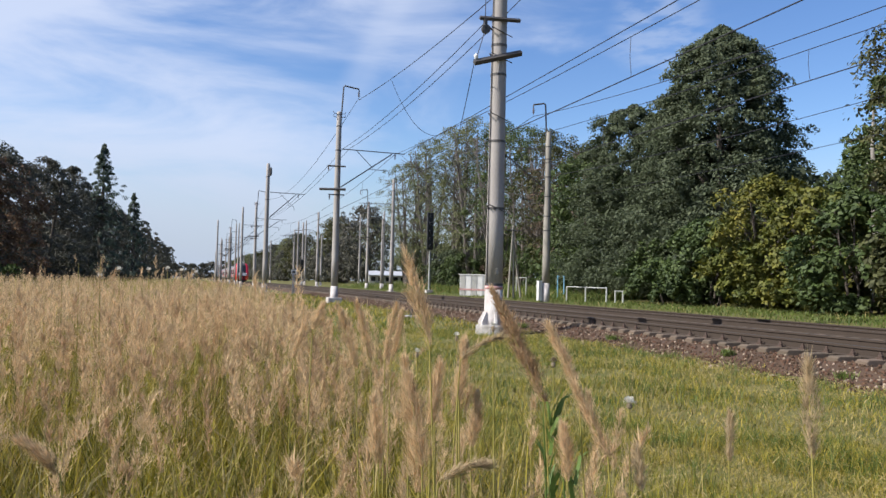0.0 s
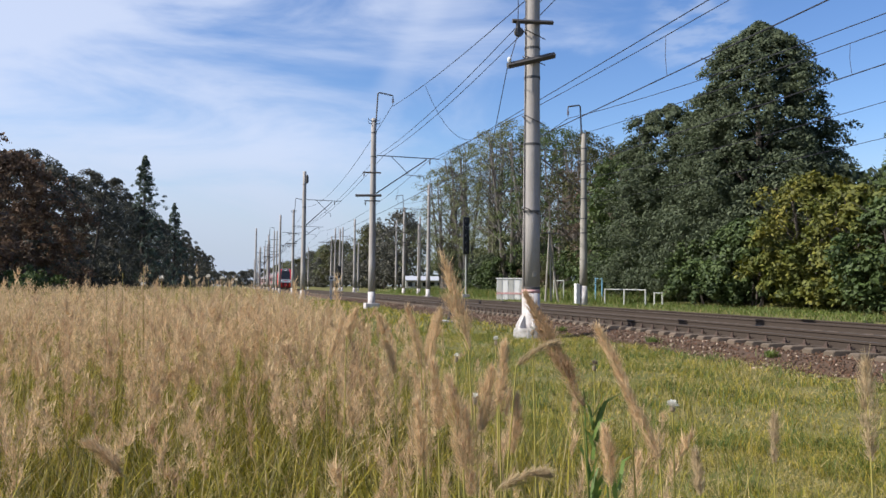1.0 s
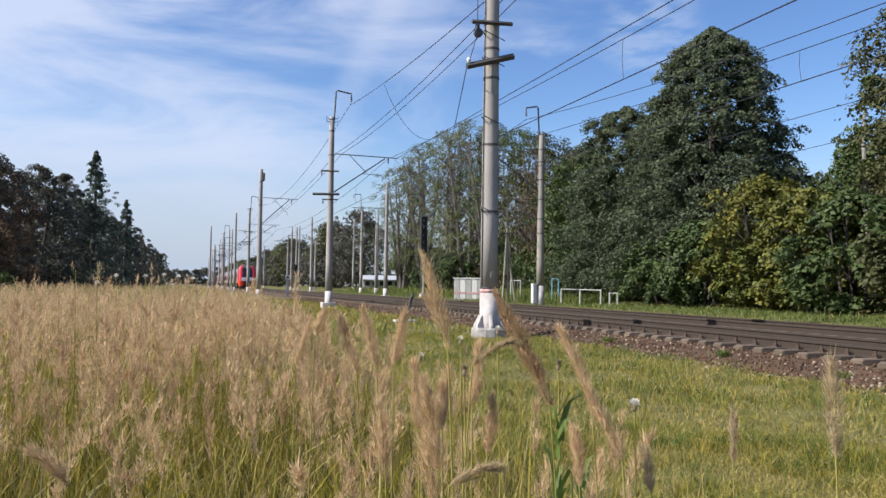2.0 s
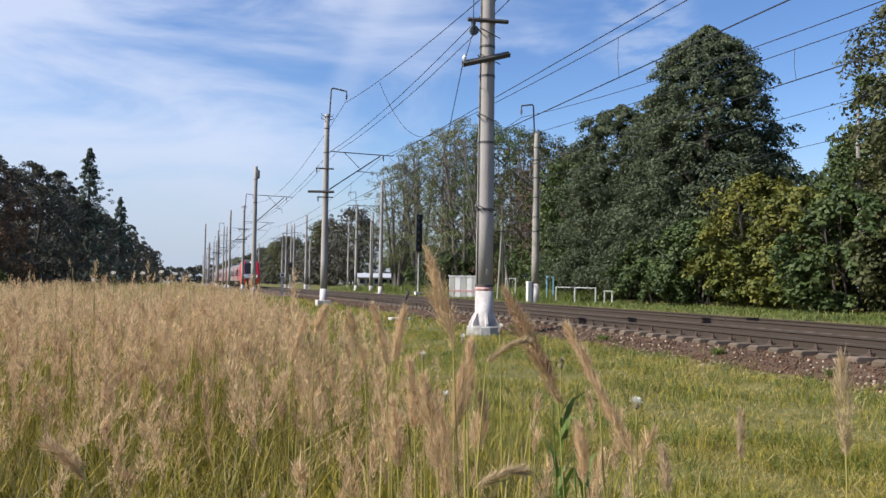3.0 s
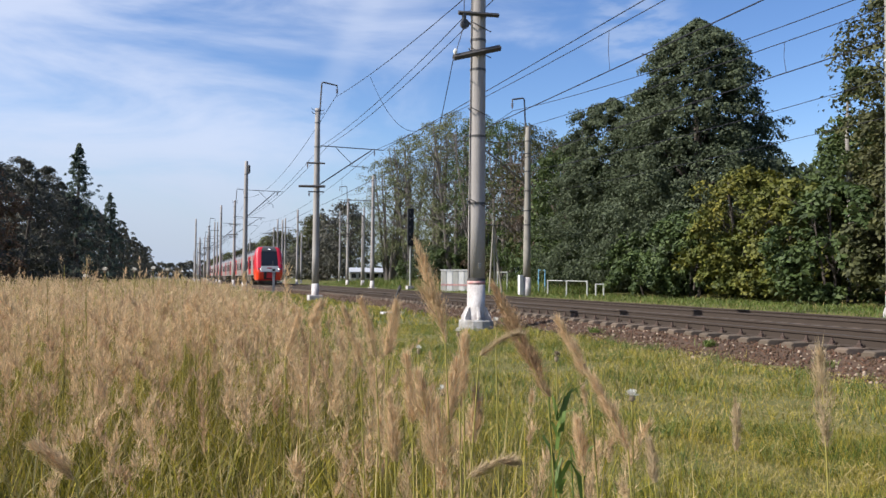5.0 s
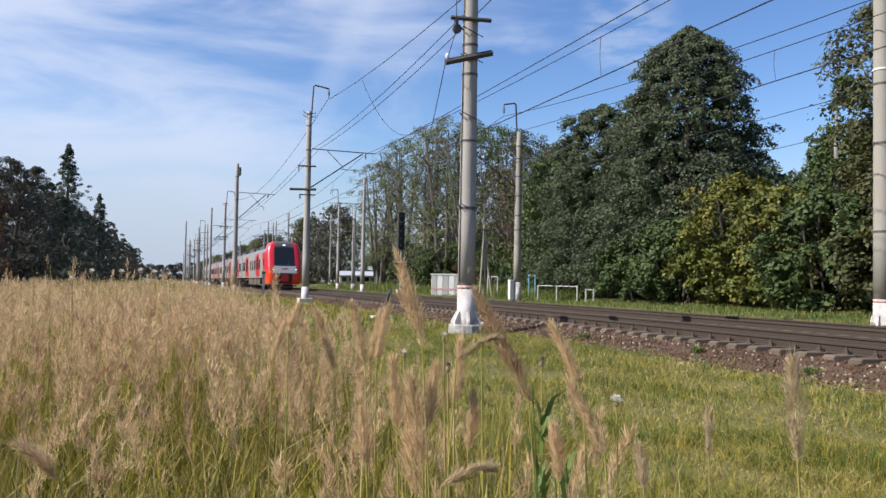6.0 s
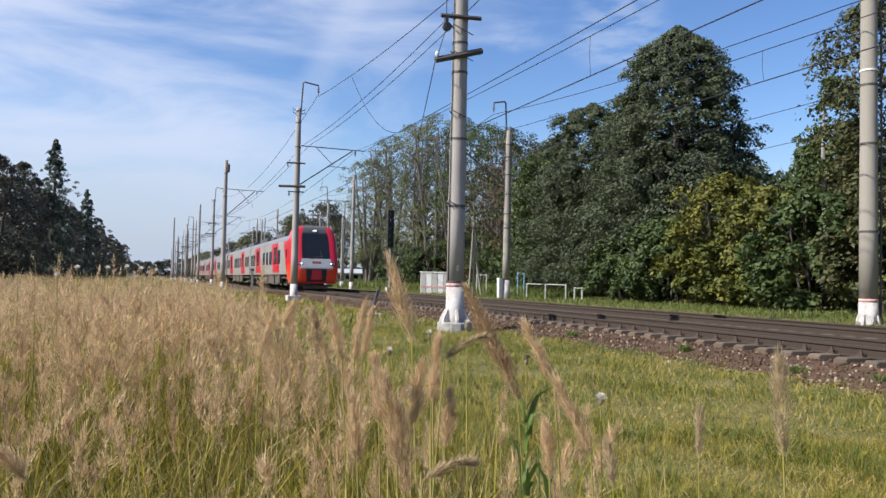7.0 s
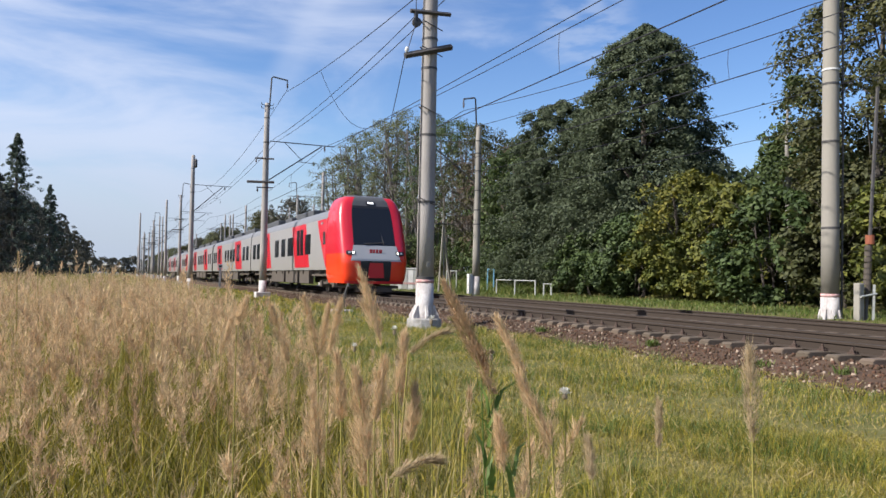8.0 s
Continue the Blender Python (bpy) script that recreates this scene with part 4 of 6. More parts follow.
def train():
    root = empty("train", pose(NEAR_TRACK, 35.8, RAIL_Z), "red and grey electric multiple-unit passenger train with headlamps lit", "train")
    # cab
    for s in (-1, 1):
        a, b = (0.6, 1.0) if s > 0 else (-1.0, -0.6)
        part("cheek", nose_patch(a, b, 1.95, 4.62, 16, 22), TRAIN_RED, root, "glossy red cab cheek", True)
        part("lower_cheek", nose_patch(*((0.44, 1.0) if s > 0 else (-1.0, -0.44)), 0.42, 1.95, 16, 10), TRAIN_RED_SUNLIT, root, "red lower cheek with sun glare put into its orange colour", True)
    part("windscreen_surround", nose_patch(-0.6, 0.6, 1.95, 4.2, 16, 14), TRAIN_BLACK, root, "black windscreen surround", True)
    part("windscreen", nose_patch(-0.585, 0.585, 2.36, 4.08, 16, 12, 0.012), GLASS_DARK, root, "large dark windscreen", True)
    part("cab_roof", nose_patch(-0.6, 0.6, 4.2, 4.73, 16, 8), TRAIN_NOSE_ROOF, root, "dark grey cab roof", True)
    for s in (-1, 1):
        part("cab_roof_edge", nose_patch(*((0.6, 1.0) if s > 0 else (-1.0, -0.6)), 4.62, 4.73, 8, 5), TRAIN_NOSE_ROOF, root, "", True)
    bm = B()
    top = [nose_point(s / 10, 4.73) for s in range(-10, 11)]
    loop = [bm.verts.new(p) for p in top]
    mid = [bm.verts.new((p.x, 3.2, 4.62)) for p in top]
    for i in range(20):
        bm.faces.new((loop[i], loop[i + 1], mid[i + 1], mid[i]))
    part("cab_crown", bm, TRAIN_NOSE_ROOF, root)
    part("silver_band", nose_patch(-0.7, 0.7, 1.68, 2.34, 16, 6, 0.02, 0.12), TRAIN_SILVER, root, "silver-grey band below the windscreen", True)
    part("chrome_strip", nose_patch(-0.72, 0.72, 1.60, 1.68, 20, 2, 0.03), TRAIN_SILVER, root, "thin bright strip", True)
    part("front_skirt", nose_patch(-0.44, 0.44, 0.42, 1.6, 12, 8), TRAIN_BLACK, root, "black coupler recess", True)
    part("coupler_cover", nose_patch(-0.24, 0.24, 0.72, 1.5, 8, 6, 0.05, 0.06), TRAIN_RED, root, "red coupler hatch", True)
    part("lower_lip", nose_patch(-0.9, 0.9, 0.42, 0.56, 20, 2, 0.03), TRAIN_RED, root, "red lower lip", True)
    for s in (-1, 1):
        a, b = (0.58, 0.82) if s > 0 else (-0.82, -0.58)
        head = part("headlamp", nose_patch(a, b, 1.87, 2.07, 6, 3, 0.035), TRAIN_BLACK, root, "black headlamp unit")
        a, b = (0.61, 0.66) if s > 0 else (-0.66, -0.61)
        part("lens", nose_patch(a, b, 1.91, 2.02, 4, 3, 0.05), LAMP_GLOW, head, "lit headlamp lens")
        a, b = (0.71, 0.77) if s > 0 else (-0.77, -0.71)
        part("marker_lens", nose_patch(a, b, 1.93, 2.02, 3, 2, 0.05), TRAIN_SILVER, head)
    display = part("display", nose_patch(-0.15, 0.15, 4.25, 4.41, 6, 3, 0.03), TRAIN_BLACK, root, "black number display with pale characters")
    for a in (-0.1, -0.05, 0.0, 0.05):
        part("character_bar", nose_patch(a + 0.006, a + 0.042, 4.285, 4.375, 2, 2, 0.036), SIGN_GLOW, display, "pale character bar")
    bm = B()
    p = nose_point(0, 2.05)
    for i, (x0, x1) in enumerate(((-0.3, -0.16), (-0.13, -0.02), (0.02, 0.13), (0.17, 0.32))):
        box(bm, x0, x1, p.y - 0.055, p.y - 0.04, 1.98, 2.16)
    part("emblem", bm, TRAIN_RED, root, "plain red emblem shapes")
    bm = B()
    tube(bm, [(-0.55, nose_point(-0.32, 2.4).y - 0.05, 2.42), (0.5, nose_point(0.3, 2.55).y - 0.06, 2.5)], 0.018, 5)
    tube(bm, [(0.45, nose_point(0.26, 2.45).y - 0.05, 2.4), (0.3, nose_point(0.17, 3.5).y - 0.05, 3.4)], 0.015, 5)
    part("wiper", bm, STEEL, root)
    for s in (-1, 1):
        part("cab_panel", side_panel(s, 2.84, 2.95, 1.31, 3.74, (0.0, 2.0), 0.006), TRAIN_RED, root, "red slanted cab panel")
        part("cab_window", side_panel(s, 3.0, 3.45, 2.45, 3.1, 0.1, 0.014), GLASS_DARK, root)
        bm = B()
        bars(bm, 0, 0.5, 0, 0, 0.1, 4)
        bm.transform(Matrix.Translation((s * (side_x(3.5) + 0.014), 4.1 if s < 0 else 3.6, 3.5)) @ Matrix.Rotation(radians(-90 * -s), 4, "Z"))
        part("white_lettering", bm, TRAIN_SILVER, root, "small white lettering bars")
    bm = B()
    box(bm, -1.3, 1.3, 0.5, 3.2, 0.3, 0.44, 0.03)
    box(bm, -0.9, 0.9, 0.3, 0.6, 0.12, 0.34, 0.03)
    part("rail_guard", bm, TRAIN_UNDER, root, "dark rail guard")
    # leading car
    car_body(root, 2.88, 26.6)
    car_details(root, 0.0, (6.5, 17.8), ((6.3, 7.6), (10.9, 12.4), (13.2, 14.4), (15.3, 16.6), (22.6, 23.8), (24.4, 25.6)), ((7.0, 9.4), (10.0, 13.4), (14.0, 18.2)))
    bogie(root, 4.6)
    bogie(root, 22.0)
    for a, b, h in ((9.0, 13.5, 4.66), (15.0, 17.0, 4.6), (19.5, 24.0, 4.7)):
        bm = B()
        box(bm, -1.0, 1.0, a, b, 4.3, h, 0.06)
        part("roof_unit", bm, TRAIN_NOSE_ROOF, root, "dark roof equipment case")
    # cars behind
    for n in range(1, 5):
        y0 = n * CAR
        car = empty("car", pose(0, y0, 0), "", "")
        car.parent = root
        car_body(car, 0.0, 26.0)
        car_details(car, 0.0, (4.4, 17.6), ((1.0, 2.2), (2.9, 4.1), (8.9, 10.1), (10.8, 12.0), (12.7, 13.9), (14.6, 15.8), (22.4, 23.6), (24.2, 25.2)), ((7.5, 10.5), (11.0, 14.6), (15.2, 18.4)))
        bogie(car, 4.2)
        bogie(car, 21.8)
        for a, b in ((3.0, 8.0), (10.0, 15.0), (17.0, 23.0)):
            bm = B()
            box(bm, -1.0, 1.0, a, b, 4.3, 4.66, 0.06)
            part("roof_unit", bm, TRAIN_NOSE_ROOF, car)
        bm = B()
        box(bm, -1.35, 1.35, -0.42, 0.12, 1.0, 4.1, 0.05)
        part("gangway", bm, TRAIN_BLACK, car, "black gangway bellows")
    return root


TRAIN = train()


# ---- trees ----
def leaf_cloud(rng, centres, radii, per, size, flat=0.35, spray=0.0):
    """Folded leaf quads round clump centres, or along sprays that reach outwards and hang: arrays of corners and faces."""
    n = len(centres) * per
    c = np.repeat(np.asarray(centres, float), per, 0)
    r = np.repeat(np.asarray(radii, float), per)
    d = rng.normal(size=(n, 3))
    d /= np.linalg.norm(d, axis=1)[:, None]
    out = c * np.array((1, 1, 0))
    out /= np.linalg.norm(out, axis=1)[:, None] + 1e-6
    t = rng.uniform(-1, 1, n)
    p = c + d * (r * rng.uniform(0.35, 1.0, n) ** 0.6)[:, None] * np.array((1, 1, 0.75)) * (1 - 0.5 * spray)
    p += spray * r[:, None] * (out * t[:, None] + np.array((0, 0, 0.35)) - np.array((0, 0, 0.3)) * (t[:, None] + 1) ** 2)
    nrm = d * (0.8 - 0.25 * spray) + rng.normal(size=(n, 3)) * (0.6 - 0.2 * spray) + np.array((0, 0, flat + 0.3 * spray)) + 0.45 * spray * out
    nrm /= np.linalg.norm(nrm, axis=1)[:, None]
    u = np.cross(nrm, rng.normal(size=(n, 3)))
    u /= np.linalg.norm(u, axis=1)[:, None]
    v = np.cross(nrm, u)
    s = size * rng.uniform(0.55, 1.35, n)[:, None]
    if size > 0.33:
        tri = np.stack((p - u * s * 0.45 - v * s * 0.3, p + u * s * 0.55, p - u * s * 0.2 + v * s * 0.42 + nrm * s * 0.12), 1)
        return tri.reshape(-1, 3), np.arange(n * 3).reshape(n, 3)
    corners = np.stack((p - u * s * 0.5, p - v * s * 0.28 + nrm * s * 0.1, p + u * s * 0.5, p + v * s * 0.28 + nrm * s * 0.1), 1)
    return corners.reshape(-1, 3), np.arange(n * 4).reshape(n, 4)


def limb_mesh(rng, trunks, height, r0, spread, limbs):
    """Tapered, slightly crooked trunks with limbs."""
    bm = B()
    for k in range(trunks):
        a = rng.uniform(0, 6.28)
        lean = spread * (0.15 if trunks == 1 else rng.uniform(0.2, 0.6))
        x, y = (0, 0) if trunks == 1 else (0.4 * math.cos(a), 0.4 * math.sin(a))
        pts = [(x + lean * math.cos(a) * q + rng.normal() * 0.05 * height * 0.1, y + lean * math.sin(a) * q + rng.normal() * 0.05 * height * 0.1, -0.3 + height * q) for q in np.linspace(0, 1, 6)]
        tube(bm, pts, r0, 8, r0 * 0.2)
        for j in range(limbs):
            q = rng.uniform(0.3, 0.9)
            i = min(int(q * 5), 4)
            base = Vector(pts[i]).lerp(Vector(pts[i + 1]), q * 5 - i)
            b = rng.uniform(0, 6.28)
            ln = spread * rng.uniform(0.5, 0.95) * (1.1 - 0.5 * q)
            end = base + Vector((ln * math.cos(b), ln * math.sin(b), ln * rng.uniform(0.4, 1.1)))
            tube(bm, [base, base.lerp(end, 0.5) + Vector((0, 0, 0.12 * ln)), end], r0 * 0.38 * (1.1 - q), 5, r0 * 0.08)
    return bm


def tree(rng, x, y, top, radius, mat, label, bark=None, low=0.0, clumps=120, per=60, size=0.28, trunks=1, shape=1.0, name="tree", limbs=10, fill=0.5, peak=0.0, category="tree", lump=0.2, rough=0.1, spray=0.0):
    """A tree whose crown runs from low to top metres; shape below 1 is slimmer at the head."""
    z0 = ground_z(x, y)
    root = empty(name, pose(x, y, z0), label, category, "line-side trees")
    part("trunk", limb_mesh(rng, trunks, (top - z0) * 0.9, 0.022 * (top - z0) / (1 if trunks == 1 else 1.6), radius * (0.4 if name == "spruce" else 1.0), limbs), bark or BARK, root)
    h = top - z0
    q = rng.uniform(0, 1, clumps)
    if peak:
        prof = np.minimum((1 - q) ** peak, 1.7 / peak * (1 - q) + 0.02) * np.minimum(1, q * 6 + 0.55)
    else:
        prof = np.sqrt(np.clip(1 - (2 * q ** shape - 1) ** 2, 0.02, 1)) * (1 if low > 0.5 else np.where(q < 0.5, 1.0 / np.sqrt(np.clip(1 - (2 * q ** shape - 1) ** 2, 0.45, 1)), 1))
    a = rng.uniform(0, 6.283, clumps)
    bulge = 1 + (0.06 if peak else 0.14) * np.sin(3 * a + 5 * q + rng.uniform(0, 6)) + rough * np.sin(7 * a - 9 * q) + rough * rng.normal(0, 0.6, clumps)
    rr = radius * prof * bulge * rng.uniform(fill, 1.0, clumps)
    cr = radius * lump * rng.uniform(0.6, 1.25, clumps) * (1 - 0.45 * q if peak else 1)
    c = np.stack((rr * np.cos(a), rr * np.sin(a), low + cr * 0.5 + (h - low - cr) * q), 1)
    v, f = leaf_cloud(rng, c, cr, per, size, spray=spray)
    quick("crown", v, f, mat, parent=root)
    return root


R = np.random.default_rng(11)
# the tall dark trees opposite
tree(R, 27.0, 36.0, 15.6, 6.0, LEAF_DARK, "tall dense dark-green broadleaf tree with rounded pointed crown", clumps=1700, per=74, size=0.18, low=0.0, fill=0.55, peak=0.42, lump=0.13, rough=0.08, spray=0.6)
tree(R, 25.6, 42.6, 12.5, 4.9, LEAF_DARK, "dark-green broadleaf tree beside a taller one", clumps=1000, per=68, size=0.17, low=0.0, fill=0.5, peak=0.32, lump=0.135, rough=0.09, spray=0.6)
tree(R, 26.4, 39.6, 12.0, 4.2, LEAF_DARK, "dark-green broadleaf tree joined to its taller neighbour", clumps=700, per=66, size=0.17, low=0.0, fill=0.5, peak=0.36, lump=0.135, rough=0.09, spray=0.7)
tree(R, 25.4, 47.5, 10.4, 3.2, LEAF_GREEN, "green broadleaf tree at the edge of the yard", clumps=160, per=70, size=0.25, low=0.1, fill=0.7)
for _x, _y, _h in ((30.0, 32.0, 7.4), (31.0, 39.0, 11.0), (30.5, 46.0, 10.0), (31.0, 52.0, 9.5), (33.0, 27.0, 7.5), (32.5, 20.0, 9.5)):
    tree(R, _x, _y, _h, 4.2, LEAF_DARK, "dark-green broadleaf tree behind the front row", clumps=140, per=36, size=0.4, low=0.0, fill=0.4)
tree(R, 23.9, 28.3, 6.3, 2.7, LEAF_YELLOW, "yellow-green maple bush with turning leaves", name="bush", category="bush", clumps=190, per=70, size=0.23, trunks=4, low=0.0, fill=0.65, spray=0.6)
tree(R, 23.6, 25.4, 5.4, 2.4, LEAF_YELLOW, "yellow-green leafy bush beside the railway", name="bush", category="bush", clumps=150, per=70, size=0.22, trunks=4, fill=0.65, spray=0.6)
tree(R, 23.4, 31.8, 4.6, 2.3, LEAF_GREEN, "green leafy bush at the trees' foot", name="bush", category="bush", clumps=130, per=65, size=0.22, trunks=4, fill=0.65, spray=0.6)
tree(R, 23.6, 35.2, 4.2, 2.2, LEAF_GREEN, "green leafy bush at the trees' foot", name="bush", category="bush", clumps=120, per=65, size=0.22, trunks=4, fill=0.65, spray=0.6)
tree(R, 23.2, 22.6, 5.0, 2.3, LEAF_GREEN, "green leafy bush beside the railway", name="bush", category="bush", clumps=130, per=65, size=0.22, trunks=4, fill=0.65, spray=0.6)
tree(R, 23.6, 19.6, 4.8, 2.3, LEAF_OLIVE, "olive-green bush turning yellow", name="bush", category="bush", clumps=130, per=65, size=0.22, trunks=4, fill=0.65, spray=0.6)
tree(R, 23.4, 16.6, 5.2, 2.3, LEAF_YELLOW, "yellowing bush behind the anchor pole", name="bush", category="bush", clumps=130, per=65, size=0.22, trunks=4, fill=0.65, spray=0.6)
tree(R, 23.6, 13.6, 5.0, 2.4, LEAF_GREEN, "green bush beside the railway", name="bush", category="bush", clumps=110, per=55, size=0.24, trunks=4, fill=0.65, spray=0.6)
tree(R, 26.4, 21.2, 13.4, 3.4, LEAF_OLIVE, "tall maple with olive and yellow autumn leaves", bark=BARK_GREY, clumps=420, per=75, size=0.18, low=1.0, shape=0.9, fill=0.5, spray=0.7)
tree(R, 27.2, 17.4, 14.0, 3.4, LEAF_OLIVE, "tall maple with yellowing autumn leaves", bark=BARK_GREY, clumps=340, per=75, size=0.18, low=1.0, fill=0.5, spray=0.7)
tree(R, 27.0, 25.6, 10.4, 1.7, LEAF_GREEN, "slender birch with pale trunk and thin foliage", bark=BIRCH, clumps=90, per=45, size=0.2, low=1.0, shape=0.7, fill=0.3)
tree(R, 29.0, 27.0, 8.6, 3.0, LEAF_GREEN, "green tree between the dark tree and the maples", clumps=120, per=50, size=0.27, low=0.5)
tree(R, 31.0, 24.0, 8.0, 2.8, LEAF_DARK, "dark tree behind the maples", clumps=120, per=50, size=0.32, low=0.3)
tree(R, 27.5, 12.0, 12.5, 3.3, LEAF_GREEN, "broadleaf tree behind the bushes", clumps=120, per=50, size=0.3, low=0.5)
# open-crowned trees with bare trunks, farther along
for _az, _x, _el, _rad, _mat, _lab in (
        (15.0, 27.0, 8.6, 4.0, LEAF_THIN, "open-crowned tree with many dark stems and thinning leaves"),
        (16.6, 29.0, 10.4, 4.2, LEAF_THIN, "open-crowned tree with bare dark stems"),
        (18.2, 28.0, 11.2, 4.0, LEAF_THIN, "tall open-crowned tree with visible limbs"),
        (19.8, 29.0, 11.9, 4.2, LEAF_THIN, "tall open-crowned tree with many stems"),
        (21.6, 29.5, 11.7, 4.0, LEAF_GREEN, "tall open tree with yellow-green top"),
        (23.4, 29.0, 11.4, 3.8, LEAF_GREEN, "tall tree with yellow-green thinning crown"),
        (25.2, 29.5, 10.9, 3.4, LEAF_OLIVE, "thinly leaved tree with visible branches"),
        (27.0, 29.0, 9.6, 3.2, LEAF_BROWN, "browning tree with reddish dry leaves"),
        (28.4, 29.5, 9.8, 3.0, LEAF_GREEN, "green tree beside a browning one")):
    _y = _x / math.tan(radians(_az))
    _top = EYE + math.hypot(_x, _y) * math.tan(radians(_el))
    tree(R, _x, _y, _top, _rad + 0.9, _mat, _lab, bark=BARK_GREY, low=0.1 * _top, clumps=260, per=50, size=0.19, trunks=7, limbs=18, fill=0.35, lump=0.15, rough=0.15, spray=0.5)
for _az, _x, _h, _mat in ((17.0, 29, 3.4, LEAF_GREEN), (18.2, 27, 4.6, LEAF_DARK), (18.9, 27.5, 4.2, LEAF_GREEN), (20.6, 30.5, 4.0, LEAF_OLIVE), (22.2, 31, 4.2, LEAF_BROWN), (23.6, 30.5, 4.4, LEAF_OLIVE), (25.0, 29.5, 5.0, LEAF_GREEN), (26.4, 28.5, 5.2, LEAF_GREEN), (27.8, 27.2, 5.0, LEAF_DARK), (29.2, 26.0, 4.6, LEAF_GREEN)):
    tree(R, _x, _x / math.tan(radians(_az)), _h, 2.6, _mat, "dense green shrub under the tall trees", name="bush", category="bush", clumps=90, per=60, size=0.24, trunks=3, limbs=4, fill=0.55, spray=0.5)
for _az in range(15, 30, 2):
    tree(R, 35.5, 35.5 / math.tan(radians(_az + 0.4)), R.uniform(6.0, 8.0), 4.4, LEAF_DARK, "dark undergrowth behind the open trees", name="bush", category="bush", clumps=110, per=40, size=0.4, trunks=3, limbs=4, fill=0.4)
# distant row beyond the tracks; its haze is only paler leaf colours in the mix
for _i in range(20):
    _y = 146 + _i * 11 + (_i ** 2) * 1.1
    tree(R, 28.5 + R.uniform(-0.8, 0.8), _y + 6, R.uniform(6.5, 9.5), 5.0, LEAF_SHADE, "low shrub under the distant trees", name="bush", category="bush", low=0.0, clumps=80, per=40, size=0.5, trunks=2, limbs=3, fill=0.4)
    tree(R, 30 + R.uniform(-2, 5), _y, R.uniform(12.5, 15.0), R.uniform(4.5, 6.0), (LEAF_SHADE, LEAF_THIN, LEAF_OLIVE)[_i % 3], "distant hazy line-side tree", low=0.5, clumps=200, per=34, size=0.42, trunks=3, limbs=8, fill=0.35)
# the dark row on the sun's side
for _i in range(26):
    _y = 56 + _i * 7.0 + _i ** 2 * 0.6
    _h = (15.0, 15.6, 14.6, 16.0)[_i % 4] * R.uniform(0.94, 1.06) * (0.8 + 0.034 * _i if _i < 8 else 1 + 0.01 * _i)
    tree(R, -19.0 + R.uniform(-1.5, 1.0), _y, _h, R.uniform(4.2, 5.2), LEAF_DUSK if _i in (0, 1, 2, 4) else LEAF_SHADE, "tall shaded tree in a dark row along the field", low=0.0, clumps=300 if _i < 12 else 130, per=60 if _i < 12 else 44, size=0.3 if _i < 12 else 0.55, trunks=2, limbs=5, fill=0.5, lump=0.16, spray=0.5)
for _i in range(12):
    _y = 60 + _i * 14
    tree(R, -27.0, _y, R.uniform(9, 11), 5.5, LEAF_SHADE, "shaded tree behind the dark row", low=0.0, clumps=80, per=30, size=1.0, trunks=1, limbs=4)
tree(R, -16.2, 150.0, 23.9, 6.4, LEAF_SPRUCE, "tall slender spruce rising above the dark row", name="spruce", clumps=560, per=30, size=0.32, peak=0.85, lump=0.11, limbs=26, fill=0.4, rough=0.3, spray=0.35)
tree(R, -15.0, 205.0, 20.5, 5.4, LEAF_SPRUCE, "second smaller spruce farther along the row", name="spruce", clumps=400, per=30, size=0.36, peak=0.85, lump=0.11, limbs=22, fill=0.4, rough=0.3, spray=0.35)
# low woods where the line meets the horizon
for _i in range(14):
    tree(R, -60 + _i * 9.5, 760 + 60 * (_i % 3), R.uniform(9, 14), 9.0, LEAF_SHADE, "far woods at the horizon", name="far_tree", low=0.0, clumps=60, per=20, size=1.8, trunks=1, limbs=3, fill=0.3)
for _x, _y, _h in ((-11.5, 52, 1.9), (-13.5, 57, 2.3), (-15.5, 60, 2.0)):
    tree(R, _x, _y, _h, 1.7, LEAF_GREEN, "low green bush at the field's edge", name="bush", category="bush", clumps=50, per=40, size=0.2, trunks=3, limbs=4)


# ---- grass ----
def blades(rng, x, y, z, length, width, bend, mat_index):
    """Bent tapering blades, two quads each."""
    n = len(x)
    a = rng.uniform(0, 6.283, n)
    dx, dy = np.cos(a), np.sin(a)
    f = rng.uniform(0, 6.283, n)
    wx, wy = np.cos(f) * width * 0.5, np.sin(f) * width * 0.5
    b = bend * length * rng.uniform(0.3, 1.4, n)
    base = np.stack((x, y, z), 1)
    mid = base + np.stack((dx * b * 0.35, dy * b * 0.35, length * 0.6), 1)
    tip = base + np.stack((dx * b, dy * b, length * np.sqrt(np.clip(1 - (b / length) ** 2 * 0.5, 0.2, 1))), 1)
    w = np.stack((wx, wy, np.zeros(n)), 1)
    v = np.stack((base - w, base + w, mid + w * 0.8, mid - w * 0.8, tip + w * 0.12, tip - w * 0.12), 1).reshape(-1, 3)
    o = (np.arange(n) * 6)[:, None]
    q = np.concatenate((o + np.array((0, 1, 2, 3)), o + np.array((3, 2, 4, 5))), 1).reshape(-1, 4)
    return v, q, np.full(len(q), mat_index)


